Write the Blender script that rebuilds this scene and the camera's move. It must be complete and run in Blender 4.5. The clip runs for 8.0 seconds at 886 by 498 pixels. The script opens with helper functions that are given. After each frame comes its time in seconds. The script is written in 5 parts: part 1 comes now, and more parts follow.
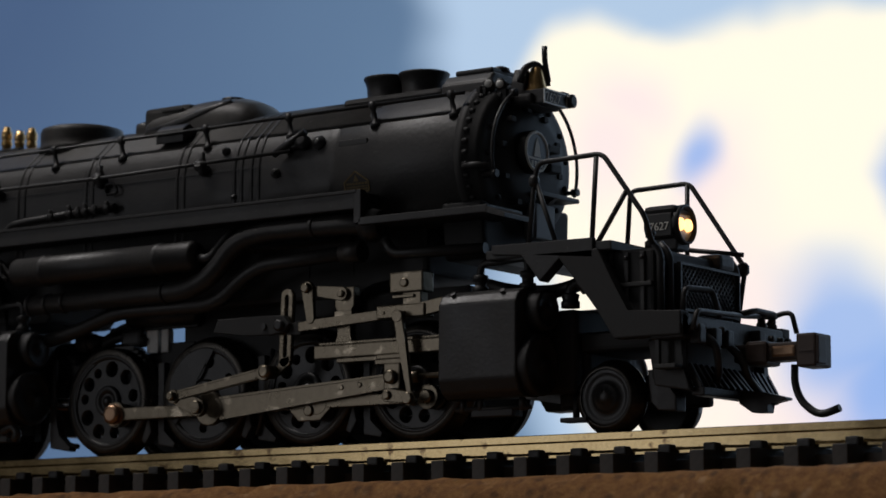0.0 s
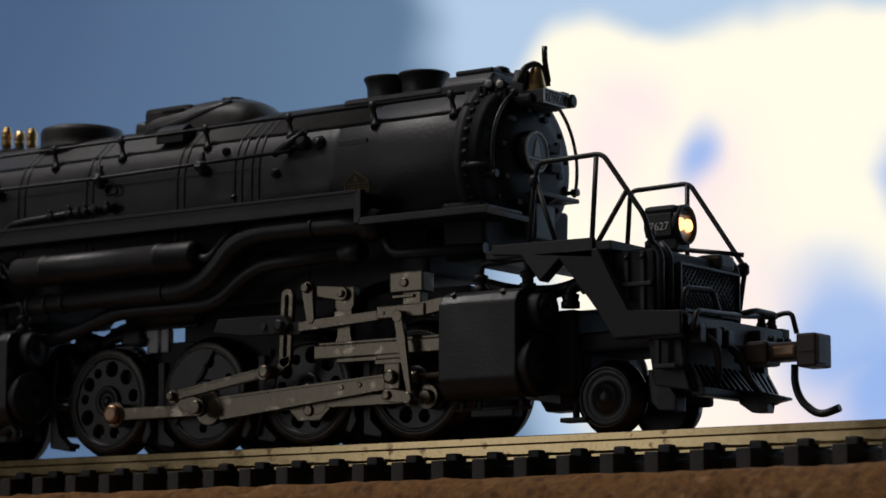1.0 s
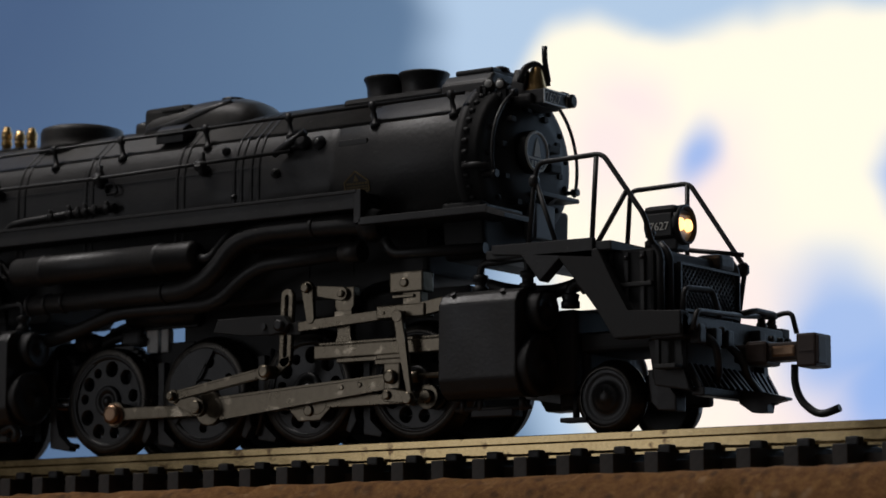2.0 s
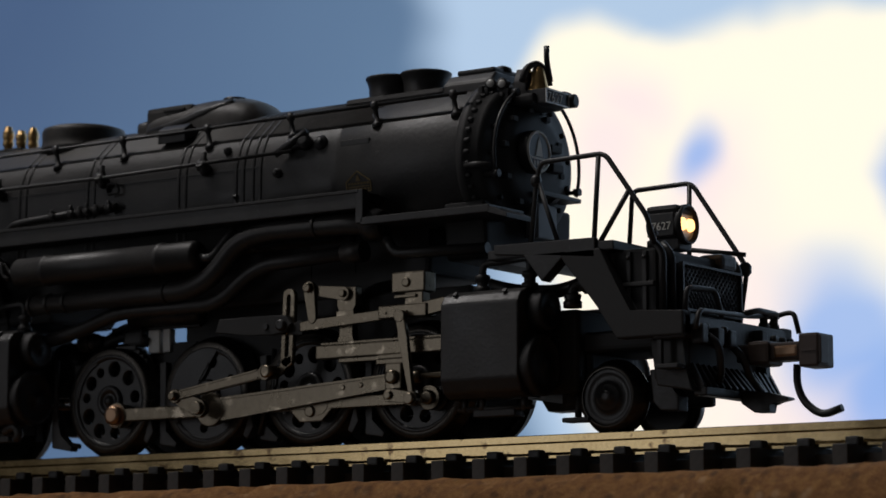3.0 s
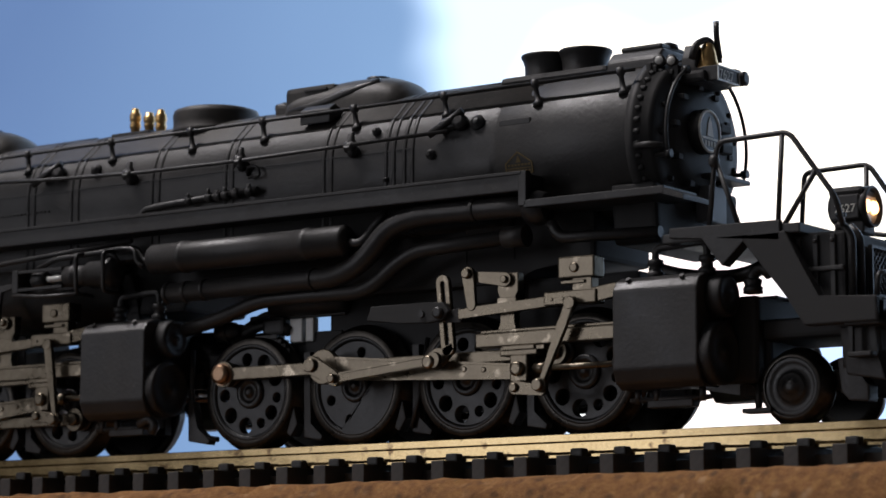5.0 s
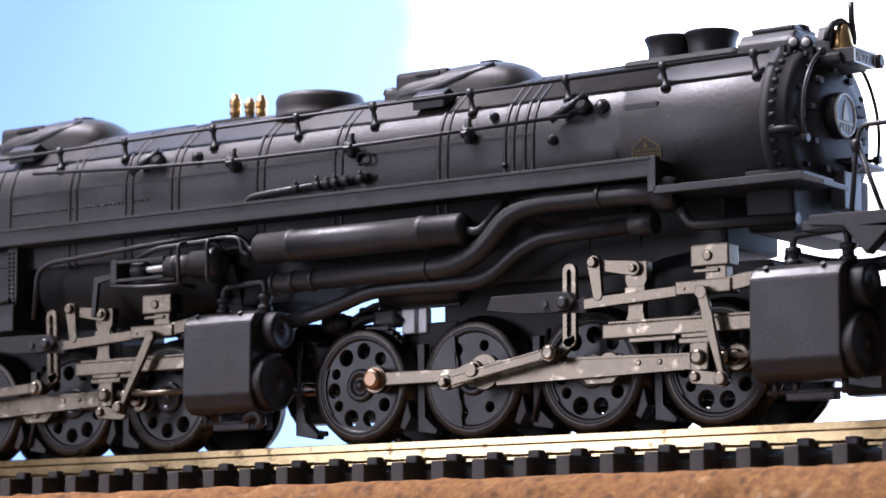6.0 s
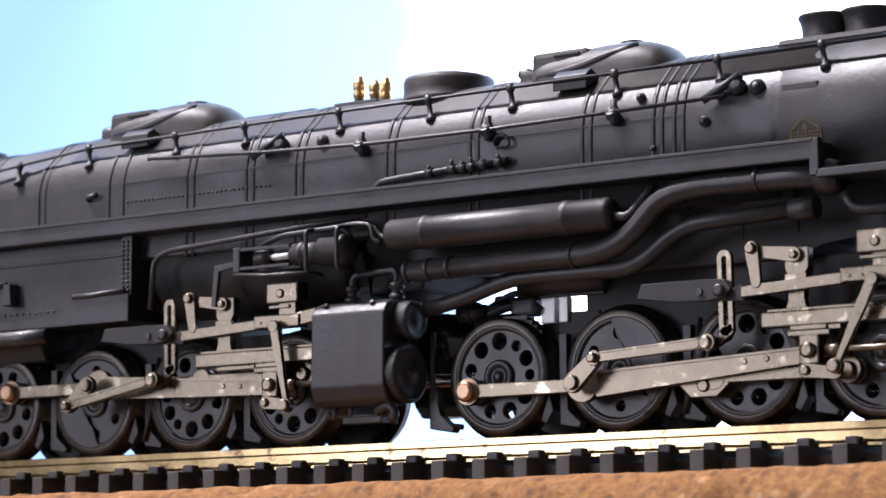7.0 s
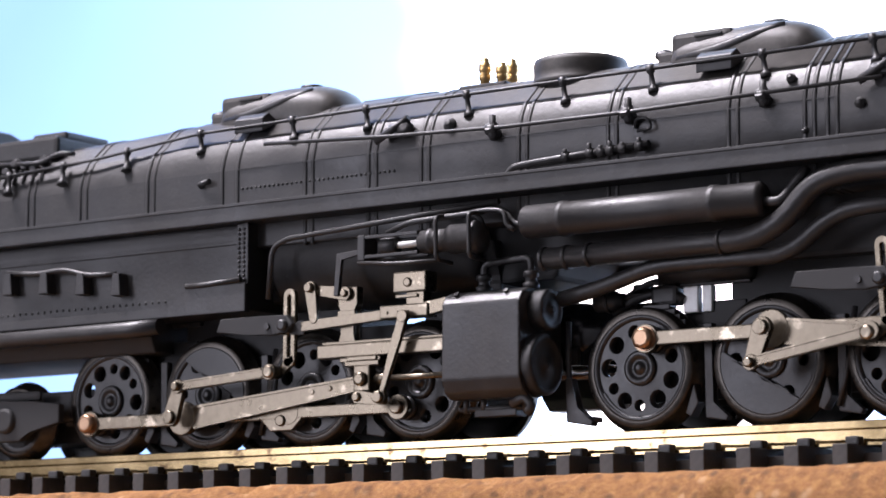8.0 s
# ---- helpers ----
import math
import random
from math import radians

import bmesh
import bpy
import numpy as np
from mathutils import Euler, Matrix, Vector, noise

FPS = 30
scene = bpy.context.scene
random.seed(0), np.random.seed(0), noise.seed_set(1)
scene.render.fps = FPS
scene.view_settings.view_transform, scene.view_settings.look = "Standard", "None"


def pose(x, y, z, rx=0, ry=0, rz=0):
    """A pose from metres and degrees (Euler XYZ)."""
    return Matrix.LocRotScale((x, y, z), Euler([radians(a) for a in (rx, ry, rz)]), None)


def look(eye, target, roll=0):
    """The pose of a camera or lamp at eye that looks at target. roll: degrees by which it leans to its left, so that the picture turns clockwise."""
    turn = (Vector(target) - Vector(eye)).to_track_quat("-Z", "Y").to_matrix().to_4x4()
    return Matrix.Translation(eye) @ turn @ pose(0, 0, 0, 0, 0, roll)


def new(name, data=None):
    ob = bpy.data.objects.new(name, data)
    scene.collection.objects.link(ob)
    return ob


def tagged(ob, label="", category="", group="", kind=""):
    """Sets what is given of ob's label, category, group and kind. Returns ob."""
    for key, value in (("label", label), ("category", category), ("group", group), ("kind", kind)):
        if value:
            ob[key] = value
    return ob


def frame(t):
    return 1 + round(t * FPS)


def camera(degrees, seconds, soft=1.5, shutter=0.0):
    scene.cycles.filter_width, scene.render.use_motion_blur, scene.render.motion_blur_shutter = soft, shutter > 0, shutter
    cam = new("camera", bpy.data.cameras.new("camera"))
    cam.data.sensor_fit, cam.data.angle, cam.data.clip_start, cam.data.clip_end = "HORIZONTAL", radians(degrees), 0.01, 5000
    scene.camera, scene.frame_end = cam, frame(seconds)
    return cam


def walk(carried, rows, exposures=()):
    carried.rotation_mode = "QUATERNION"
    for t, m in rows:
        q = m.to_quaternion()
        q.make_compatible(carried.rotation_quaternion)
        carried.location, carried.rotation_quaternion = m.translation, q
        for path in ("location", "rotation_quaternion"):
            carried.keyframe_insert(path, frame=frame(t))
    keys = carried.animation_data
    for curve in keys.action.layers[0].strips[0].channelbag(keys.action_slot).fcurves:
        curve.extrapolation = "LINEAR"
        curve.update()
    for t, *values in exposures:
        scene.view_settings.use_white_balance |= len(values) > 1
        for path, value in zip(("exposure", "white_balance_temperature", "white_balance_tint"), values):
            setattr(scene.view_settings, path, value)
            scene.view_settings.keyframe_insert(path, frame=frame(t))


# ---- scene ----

MM = 0.001

# ---------------------------------------------------------------- camera
cam = camera(18.55, 8.0, soft=1.6)
EYE = Vector((0.13472, -0.19639, -0.01574))
AIM = EYE + Vector((-0.57018, 0.81001, 0.13703))
cam.data.dof.use_dof, cam.data.dof.focus_distance, cam.data.dof.aperture_fstop = True, 0.228, 92.0
walk(cam, [(0.0, look(EYE, AIM)), (8.0, look(EYE, AIM))],
     exposures=[(0.0, -0.05, 6450, 13), (4.0, -0.05, 6450, 13), (4.7, 0.3, 6450, 13), (5.1, 1.3, 6340, 17), (5.5, 2.2, 6230, 20), (5.8, 2.45, 5930, 26), (6.5, 2.75, 6040, 25), (7.0, 2.8, 6100, 23), (8.0, 2.85, 6100, 23)])

# ---------------------------------------------------------------- world and lights
world = bpy.data.worlds.new("world")
scene.world = world
world.use_nodes = True
world.node_tree.nodes["Background"].inputs[0].default_value = (0.5, 0.55, 0.6, 1)
world.node_tree.nodes["Background"].inputs[1].default_value = 0.5


def area_lamp(name, m, sx, sy, watts, colour):
    data = bpy.data.lights.new(name, "AREA")
    data.shape, data.size, data.size_y, data.energy, data.color = "RECTANGLE", sx, sy, watts, colour
    ob = new(name, data)
    ob.matrix_world = m
    return ob


# unseen overhead light, added to put the sheen on the boiler's shoulder
FILL_LAMPS = ((-1.08, -0.55, 25.0),)
for lx, ly, watts in FILL_LAMPS:
    area_lamp("overhead_fill_light", look((lx, ly, 2.14), (lx, ly, 0)), 1.15, 0.28, watts, (1.0, 0.97, 0.93))
# fill light in an unseen, added window, set where rods and rail reflect it
area_lamp("front_fill_light", look((-1.35, -2.05, 0.5), (-1.35, 0, 0.5)), 0.54, 1.15, 2.15, (0.97, 0.98, 1.0))

# ---------------------------------------------------------------- materials


class Nodes:
    """A small builder for node materials."""

    def __init__(self, name):
        self.mat = bpy.data.materials.new(name)
        self.mat.use_nodes = True
        self.t = self.mat.node_tree
        self.b = self.t.nodes["Principled BSDF"]

    def add(self, kind, **given):
        n = self.t.nodes.new(kind)
        for k, v in given.items():
            if k in n.inputs:
                n.inputs[k].default_value = v
        return n

    def link(self, a, b):
        self.t.links.new(a, b)

    def coords(self):
        return self.add("ShaderNodeTexCoord").outputs["Object"]

    def noise(self, scale, detail=4.0, rough=0.55, co=None):
        n = self.add("ShaderNodeTexNoise")
        n.inputs["Scale"].default_value, n.inputs["Detail"].default_value, n.inputs["Roughness"].default_value = scale, detail, rough
        self.link(co or self.coords(), n.inputs["Vector"])
        return n.outputs["Fac"]

    def ramp(self, fac, stops):
        n = self.add("ShaderNodeValToRGB")
        el = n.color_ramp.elements
        while len(el) < len(stops):
            el.new(0.5)
        for e, (p, c) in zip(el, stops):
            e.position, e.color = p, (*c, 1) if len(c) == 3 else c
        self.link(fac, n.inputs["Fac"])
        return n.outputs["Color"]

    def math(self, op, a, b=0.0, c=0.0, clamp=False):
        n = self.add("ShaderNodeMath")
        n.operation, n.use_clamp = op, clamp
        for i, v in enumerate((a, b, c)):
            if isinstance(v, (int, float)):
                n.inputs[i].default_value = v
            else:
                self.link(v, n.inputs[i])
        return n.outputs[0]

    def mix(self, fac, a, b):
        n = self.add("ShaderNodeMix")
        n.data_type = "RGBA"
        for i, v in ((0, fac), (6, a), (7, b)):
            if isinstance(v, (int, float)):
                n.inputs[i].default_value = v
            elif isinstance(v, tuple):
                n.inputs[i].default_value = (*v, 1)
            else:
                self.link(v, n.inputs[i])
        return n.outputs[2]

    def bump(self, height, strength, distance):
        n = self.add("ShaderNodeBump")
        n.inputs["Strength"].default_value, n.inputs["Distance"].default_value = strength, distance
        self.link(height, n.inputs["Height"])
        self.link(n.outputs["Normal"], self.b.inputs["Normal"])


def surface(name, dark, light, rough=(0.4, 0.6), metal=0.0, grain=900, patch=90, bump=0.15, wear=None, spec=0.5, dust=0.0):
    """Paint, metal or plastic: grain and patches in colour and gloss, an optional wear colour."""
    k = Nodes(name)
    fine, broad = k.noise(grain, 5), k.noise(patch, 3)
    both = k.math("MULTIPLY_ADD", fine, 0.4, k.math("MULTIPLY", broad, 0.6))
    col = k.ramp(both, [(0.32, dark), (0.68, light)])
    if wear:
        at = k.ramp(k.noise(patch * 2.2, 3, 0.55), [(wear[1], (0, 0, 0)), (wear[1] + 0.08, (1, 1, 1))])
        col = k.mix(at, col, wear[0])
    if dust:
        specks = k.ramp(k.noise(2100, 2, 0.5), [(0.70, (0, 0, 0)), (0.76, (1, 1, 1))])
        film = k.ramp(k.noise(300, 6, 0.65), [(0.45, (0, 0, 0)), (0.75, (0.45, 0.45, 0.45))])
        lift = k.math("MULTIPLY", k.math("MAXIMUM", specks, film), dust)
        col = k.mix(lift, col, (0.16, 0.15, 0.14))
    k.link(col, k.b.inputs["Base Color"])
    r = k.ramp(both, [(0.3, (rough[0],) * 3), (0.7, (rough[1],) * 3)])
    k.link(r, k.b.inputs["Roughness"])
    k.b.inputs["Metallic"].default_value = metal
    k.b.inputs["Specular IOR Level"].default_value = spec
    k.bump(fine, bump, 0.00006)
    return k.mat


BLACK = surface("satin_black_paint", (0.010, 0.010, 0.011), (0.024, 0.022, 0.0205), (0.33, 0.58), grain=2600, patch=170, bump=0.45, dust=0.2)
DULL = surface("matt_black_paint", (0.012, 0.012, 0.012), (0.022, 0.021, 0.021), (0.55, 0.72), grain=2600, patch=160, bump=0.15)
WHEEL = surface("black_wheel_paint", (0.009, 0.009, 0.009), (0.019, 0.019, 0.019), (0.3, 0.45), grain=2200, patch=200, bump=0.3, dust=0.14)
TYRE = surface("blackened_tyre_metal", (0.02, 0.0185, 0.017), (0.075, 0.067, 0.058), (0.22, 0.42), metal=0.9, grain=1800, patch=300)
STEEL = surface("blackened_rod_metal", (0.085, 0.071, 0.051), (0.225, 0.192, 0.145), (0.2, 0.42), metal=1.0, grain=1500, patch=260, bump=0.16,
                wear=((0.36, 0.308, 0.235), 0.61))
BRASS = surface("brass", (0.5, 0.3, 0.11), (0.8, 0.55, 0.25), (0.25, 0.4), metal=1.0, grain=1500, patch=300)
COPPER = surface("worn_copper_pin", (0.26, 0.16, 0.1), (0.44, 0.29, 0.19), (0.28, 0.45), metal=1.0, grain=2200, patch=700)
DUSTY = surface("dusty_black_paint", (0.017, 0.0155, 0.014), (0.045, 0.039, 0.033), (0.42, 0.62), grain=2400, patch=150, bump=0.3, dust=0.3)
GLOSS = surface("glossy_black_paint", (0.008, 0.008, 0.009), (0.014, 0.014, 0.015), (0.16, 0.24), grain=1800, patch=150, bump=0.1)
RAILM = surface("nickel_silver_rail", (0.26, 0.19, 0.092), (0.42, 0.32, 0.17), (0.1, 0.22), metal=1.0, grain=1900, patch=230, bump=0.04,
                wear=((0.13, 0.085, 0.045), 0.62))
TIE = surface("black_sleeper_plastic", (0.014, 0.013, 0.012), (0.04, 0.037, 0.034), (0.4, 0.6), grain=1700, patch=300, bump=0.4, dust=0.35)
COUPLER = surface("brown_black_plastic", (0.03, 0.02, 0.016), (0.055, 0.035, 0.027), (0.4, 0.55), grain=1800, patch=200)
DULL_GOLD = surface("faded_gold_print", (0.13, 0.09, 0.03), (0.24, 0.17, 0.06), (0.5, 0.65), grain=2500, patch=400)
WHITE = surface("cream_white_lettering", (0.6, 0.58, 0.52), (0.75, 0.73, 0.68), (0.5, 0.6), grain=2500, patch=400)
BLUEGREY = surface("blue_grey_enamel", (0.07, 0.085, 0.1), (0.12, 0.14, 0.16), (0.4, 0.5), grain=2500, patch=400)
LENS_GREY = surface("frosted_lens", (0.5, 0.5, 0.48), (0.65, 0.65, 0.62), (0.15, 0.25), grain=2500, patch=400)
WALLP = surface("room_wall_paint", (0.21, 0.212, 0.215), (0.26, 0.262, 0.265), (0.7, 0.9), grain=60, patch=3)
FLOORM = surface("grey_carpet", (0.11, 0.11, 0.115), (0.17, 0.17, 0.175), (0.85, 0.95), grain=300, patch=6)
WOOD = surface("grey_painted_board", (0.2, 0.205, 0.21), (0.27, 0.275, 0.28), (0.5, 0.65), grain=120, patch=14)


def cork_material():
    """Pressed cork granules: fine grains, dark flecks and a few pale ones."""
    k = Nodes("cork")
    base = k.ramp(k.noise(1150, 7, 0.68), [(0.3, (0.125, 0.05, 0.0135)), (0.5, (0.225, 0.101, 0.028)), (0.7, (0.36, 0.185, 0.058))])
    broad = k.ramp(k.noise(130, 3), [(0.35, (0.0, 0.0, 0.0)), (0.7, (0.5, 0.5, 0.5))])
    col = k.mix(broad, base, (0.29, 0.13, 0.036))
    v = k.add("ShaderNodeTexVoronoi")
    v.inputs["Scale"].default_value = 1100
    k.link(k.coords(), v.inputs["Vector"])
    pick = k.add("ShaderNodeSeparateColor")
    k.link(v.outputs["Color"], pick.inputs[0])
    dark = k.math("MULTIPLY", k.ramp(pick.outputs[0], [(0.72, (0, 0, 0)), (0.8, (1, 1, 1))]), k.ramp(v.outputs["Distance"], [(0.25, (1, 1, 1)), (0.6, (0, 0, 0))]))
    col = k.mix(k.math("MULTIPLY", k.math("MULTIPLY", dark, k.noise(700, 5, 0.7)), 1.0), col, (0.03, 0.012, 0.006))
    pale = k.math("MULTIPLY", k.ramp(pick.outputs[1], [(0.88, (0, 0, 0)), (0.93, (1, 1, 1))]), k.ramp(v.outputs["Distance"], [(0.2, (1, 1, 1)), (0.55, (0, 0, 0))]))
    col = k.mix(k.math("MULTIPLY", pale, 0.6), col, (0.45, 0.27, 0.13))
    k.link(col, k.b.inputs["Base Color"])
    k.b.inputs["Roughness"].default_value = 0.9
    k.bump(k.noise(1500, 6, 0.7), 0.9, 0.0003)
    return k.mat


CORK = cork_material()


def glow(name, colour, strength):
    k = Nodes(name)
    k.b.inputs["Base Color"].default_value = (*colour, 1)
    k.b.inputs["Emission Color"].default_value = (*colour, 1)
    k.b.inputs["Emission Strength"].default_value = strength
    return k.mat


LAMP_GLOW = glow("warm_bulb", (1.0, 0.5, 0.17), 3.2)
# glow of the added overhead panel
FILL_GLOW = glow("fill_panel_glow", (1.0, 0.96, 0.9), 2.0)


def sky_material():
    """Printed sky: blue with a bright cream cloud bank; coordinates in millimetres on the board."""
    k = Nodes("lit_sky_backdrop")
    sep = k.add("ShaderNodeSeparateXYZ")
    co = k.coords()
    k.link(co, sep.inputs[0])
    wob = k.add("ShaderNodeTexNoise")
    wob.inputs["Scale"].default_value, wob.inputs["Detail"].default_value = 26, 2.0
    k.link(co, wob.inputs["Vector"])
    ws = k.add("ShaderNodeSeparateColor")
    k.link(wob.outputs["Color"], ws.inputs[0])
    u = k.math("MULTIPLY_ADD", k.math("SUBTRACT", ws.outputs[0], 0.5), 22.0, k.math("MULTIPLY", sep.outputs[0], 1000.0))
    v = k.math("MULTIPLY_ADD", k.math("SUBTRACT", ws.outputs[1], 0.5), 22.0, k.math("MULTIPLY", sep.outputs[2], 1000.0))

    def blob(cx, cy, rx, ry, soft):
        a = k.math("POWER", k.math("ABSOLUTE", k.math("DIVIDE", k.math("SUBTRACT", u, cx), rx)), 2.0)
        b = k.math("POWER", k.math("ABSOLUTE", k.math("DIVIDE", k.math("SUBTRACT", v, cy), ry)), 2.0)
        d = k.math("SQRT", k.math("ADD", a, b))
        n = k.add("ShaderNodeMapRange")
        n.interpolation_type = "SMOOTHSTEP"
        k.link(d, n.inputs["Value"])
        for i, w in ((1, 1 - soft), (2, 1 + soft), (3, 1.0), (4, 0.0)):
            n.inputs[i].default_value = w
        return n.outputs[0]

    def joined(op, items):
        out = items[0]
        for i in items[1:]:
            out = k.math(op, out, i)
        return out

    left = k.add("ShaderNodeMapRange")
    left.interpolation_type = "SMOOTHSTEP"
    k.link(k.math("MULTIPLY_ADD", v, 0.28, u), left.inputs["Value"])
    for i, w in ((1, 1.0), (2, 18.0), (3, 0.0), (4, 1.0)):
        left.inputs[i].default_value = w
    deep = k.add("ShaderNodeMapRange")
    k.link(k.math("MULTIPLY_ADD", v, -0.3, u), deep.inputs["Value"])
    for i, w in ((1, -110.0), (2, 10.0), (3, 0.0), (4, 1.0)):
        deep.inputs[i].default_value = w
    blue = k.mix(deep.outputs[0], (0.067, 0.12, 0.228), (0.14, 0.24, 0.372))
    haze = k.mix(left.outputs[0], blue, (0.46, 0.62, 0.80))
    cloud = joined("MAXIMUM", [blob(64, 10, 46, 42, 0.12), blob(95, 30, 60, 24, 0.2), blob(35, 35, 17, 18, 0.22), blob(60, -25, 30, 30, 0.25),
                               blob(80, -60, 60, 22, 0.3), blob(50, 39, 22, 12, 0.25)])
    holes = joined("MAXIMUM", [blob(58, 22, 5.5, 6.5, 0.85), blob(88, -18, 13, 17, 0.6), blob(100, -32, 16, 18, 0.6), blob(103, 16, 5, 10, 0.8)])
    pink = joined("MAXIMUM", [blob(41, 33, 8, 8, 0.9), blob(36, 22, 8, 12, 0.9), blob(62, 14, 10, 14, 0.9), blob(60, -14, 16, 22, 0.9), blob(82, -42, 20, 16, 0.9)])
    col = k.mix(cloud, haze, (1.08, 1.03, 0.83))
    col = k.mix(k.math("MULTIPLY", pink, 0.75), col, (1.0, 0.83, 0.84))
    col = k.mix(k.math("MULTIPLY", holes, 0.8), col, (0.23, 0.44, 0.88))
    k.b.inputs["Base Color"].default_value = (0.02, 0.02, 0.02, 1)
    k.b.inputs["Roughness"].default_value = 0.9
    k.link(col, k.b.inputs["Emission Color"])
    k.b.inputs["Emission Strength"].default_value = 1.0
    return k.mat


SKY = sky_material()

# ---------------------------------------------------------------- mesh helpers (millimetres)


def bm_new():
    return bmesh.new()


def box(bm, x0, x1, y0, y1, z0, z1, bevel=0.0):
    g = bmesh.ops.create_cube(bm, size=1)
    bmesh.ops.scale(bm, vec=(x1 - x0, y1 - y0, z1 - z0), verts=g["verts"])
    bmesh.ops.translate(bm, vec=((x0 + x1) / 2, (y0 + y1) / 2, (z0 + z1) / 2), verts=g["verts"])
    if bevel:
        edges = list({e for w in g["verts"] for e in w.link_edges})
        bmesh.ops.bevel(bm, geom=edges, offset=bevel, segments=2, affect="EDGES", profile=0.6)
    return bm


AXES = {"x": Vector((1, 0, 0)), "y": Vector((0, 1, 0)), "z": Vector((0, 0, 1))}


def lathe(bm, rings, origin, axis="x", segs=32, close=True):
    """Rings (distance along the axis, radius) turned about the axis through origin."""
    a = AXES[axis] if isinstance(axis, str) else Vector(axis).normalized()
    p = a.orthogonal().normalized() if not isinstance(axis, str) else {"x": Vector((0, 1, 0)), "y": Vector((0, 0, 1)), "z": Vector((1, 0, 0))}[axis]
    q = a.cross(p)
    o = Vector(origin)
    loops = []
    for d, r in rings:
        loops.append([bm.verts.new(o + a * d + (p * math.cos(i * 2 * math.pi / segs) + q * math.sin(i * 2 * math.pi / segs)) * r) for i in range(segs)])
    for l0, l1 in zip(loops, loops[1:]):
        for i in range(segs):
            j = (i + 1) % segs
            f = bm.faces.new((l0[i], l0[j], l1[j], l1[i]))
            f.smooth = True
    if close:
        for l in (loops[0], loops[-1]):
            bm.faces.new(l)
    return bm


def rod(bm, a, b, r, segs=10):
    a, b = Vector(a), Vector(b)
    return lathe(bm, [(0, r), ((b - a).length, r)], a, b - a, segs)


def pipe(bm, pts, r, segs=12, fillet=0.0):
    """A round pipe through the points, with rounded bends."""
    pts = [Vector(p) for p in pts]
    if fillet:
        out = [pts[0]]
        for a, b, c in zip(pts, pts[1:], pts[2:]):
            d = min(fillet, (a - b).length * 0.49, (c - b).length * 0.49)
            s, e = b + (a - b).normalized() * d, b + (c - b).normalized() * d
            for i in range(7):
                t = i / 6
                out.append(s * (1 - t) ** 2 + b * 2 * t * (1 - t) + e * t * t)
        pts = out + [pts[-1]]
    loops, side = [], None
    for i, p in enumerate(pts):
        d = (pts[min(i + 1, len(pts) - 1)] - pts[max(i - 1, 0)]).normalized()
        side = d.orthogonal().normalized() if side is None else (side - d * side.dot(d)).normalized()
        up = d.cross(side)
        loops.append([bm.verts.new(p + (side * math.cos(k * 2 * math.pi / segs) + up * math.sin(k * 2 * math.pi / segs)) * r) for k in range(segs)])
    for l0, l1 in zip(loops, loops[1:]):
        for i in range(segs):
            j = (i + 1) % segs
            f = bm.faces.new((l0[i], l0[j], l1[j], l1[i]))
            f.smooth = True
    bm.faces.new(loops[0])
    bm.faces.new(loops[-1])
    return bm


def prism(bm, poly, y0, y1, bevel=0.0):
    """A polygon in x, z extruded from y0 to y1."""
    a = [bm.verts.new((x, y0, z)) for x, z in poly]
    b = [bm.verts.new((x, y1, z)) for x, z in poly]
    faces = [bm.faces.new(a), bm.faces.new(list(reversed(b)))]
    n = len(poly)
    for i in range(n):
        j = (i + 1) % n
        faces.append(bm.faces.new((a[i], b[i], b[j], a[j])))
    if bevel:
        edges = list({e for f in faces for e in f.edges})
        bmesh.ops.bevel(bm, geom=edges, offset=bevel, segments=2, affect="EDGES", profile=0.6)
    return bm


def plate(bm, outline, holes, y0, y1):
    """A plate in x, z with holes cut through, from y0 (front) to y1."""
    loops = []
    for poly in (outline, *holes):
        vs = [bm.verts.new((x, y0, z)) for x, z in poly]
        loops.append((vs, [bm.edges.new((vs[i], vs[(i + 1) % len(vs)])) for i in range(len(vs))]))
    edges = [e for _, es in loops for e in es]
    bmesh.ops.triangle_fill(bm, use_beauty=True, edges=edges)
    for vs, es in loops:
        back = [bm.verts.new((w.co.x, y1, w.co.z)) for w in vs]
        for i in range(len(vs)):
            j = (i + 1) % len(vs)
            f = bm.faces.new((vs[i], vs[j], back[j], back[i]))
            f.smooth = len(vs) > 8
    return bm


def circle(cx, cz, r, n=20, a0=0.0):
    return [(cx + r * math.cos(a0 + i * 2 * math.pi / n), cz + r * math.sin(a0 + i * 2 * math.pi / n)) for i in range(n)]


def capsule(x0, z0, r0, x1, z1, r1, n=10):
    """Outline of a bar with round ends."""
    a = math.atan2(z1 - z0, x1 - x0)
    out = [(x1 + r1 * math.cos(a - math.pi / 2 + math.pi * i / n), z1 + r1 * math.sin(a - math.pi / 2 + math.pi * i / n)) for i in range(n + 1)]
    out += [(x0 + r0 * math.cos(a + math.pi / 2 + math.pi * i / n), z0 + r0 * math.sin(a + math.pi / 2 + math.pi * i / n)) for i in range(n + 1)]
    return out


def finish(bm, name, material):
    bmesh.ops.recalc_face_normals(bm, faces=bm.faces[:])
    bmesh.ops.scale(bm, vec=(MM, MM, MM), verts=bm.verts[:])
    me = bpy.data.meshes.new(name)
    bm.to_mesh(me)
    bm.free()
    me.materials.append(material)
    return me


def part(name, bm, material, parent=None, label="", at=None):
    me = bm if isinstance(bm, bpy.types.Mesh) else finish(bm, name, material)
    ob = new(name, me)
    if parent:
        ob.parent = parent
    if at:
        ob.location = [c * MM for c in at]
    if label:
        tagged(ob, label)
    return ob


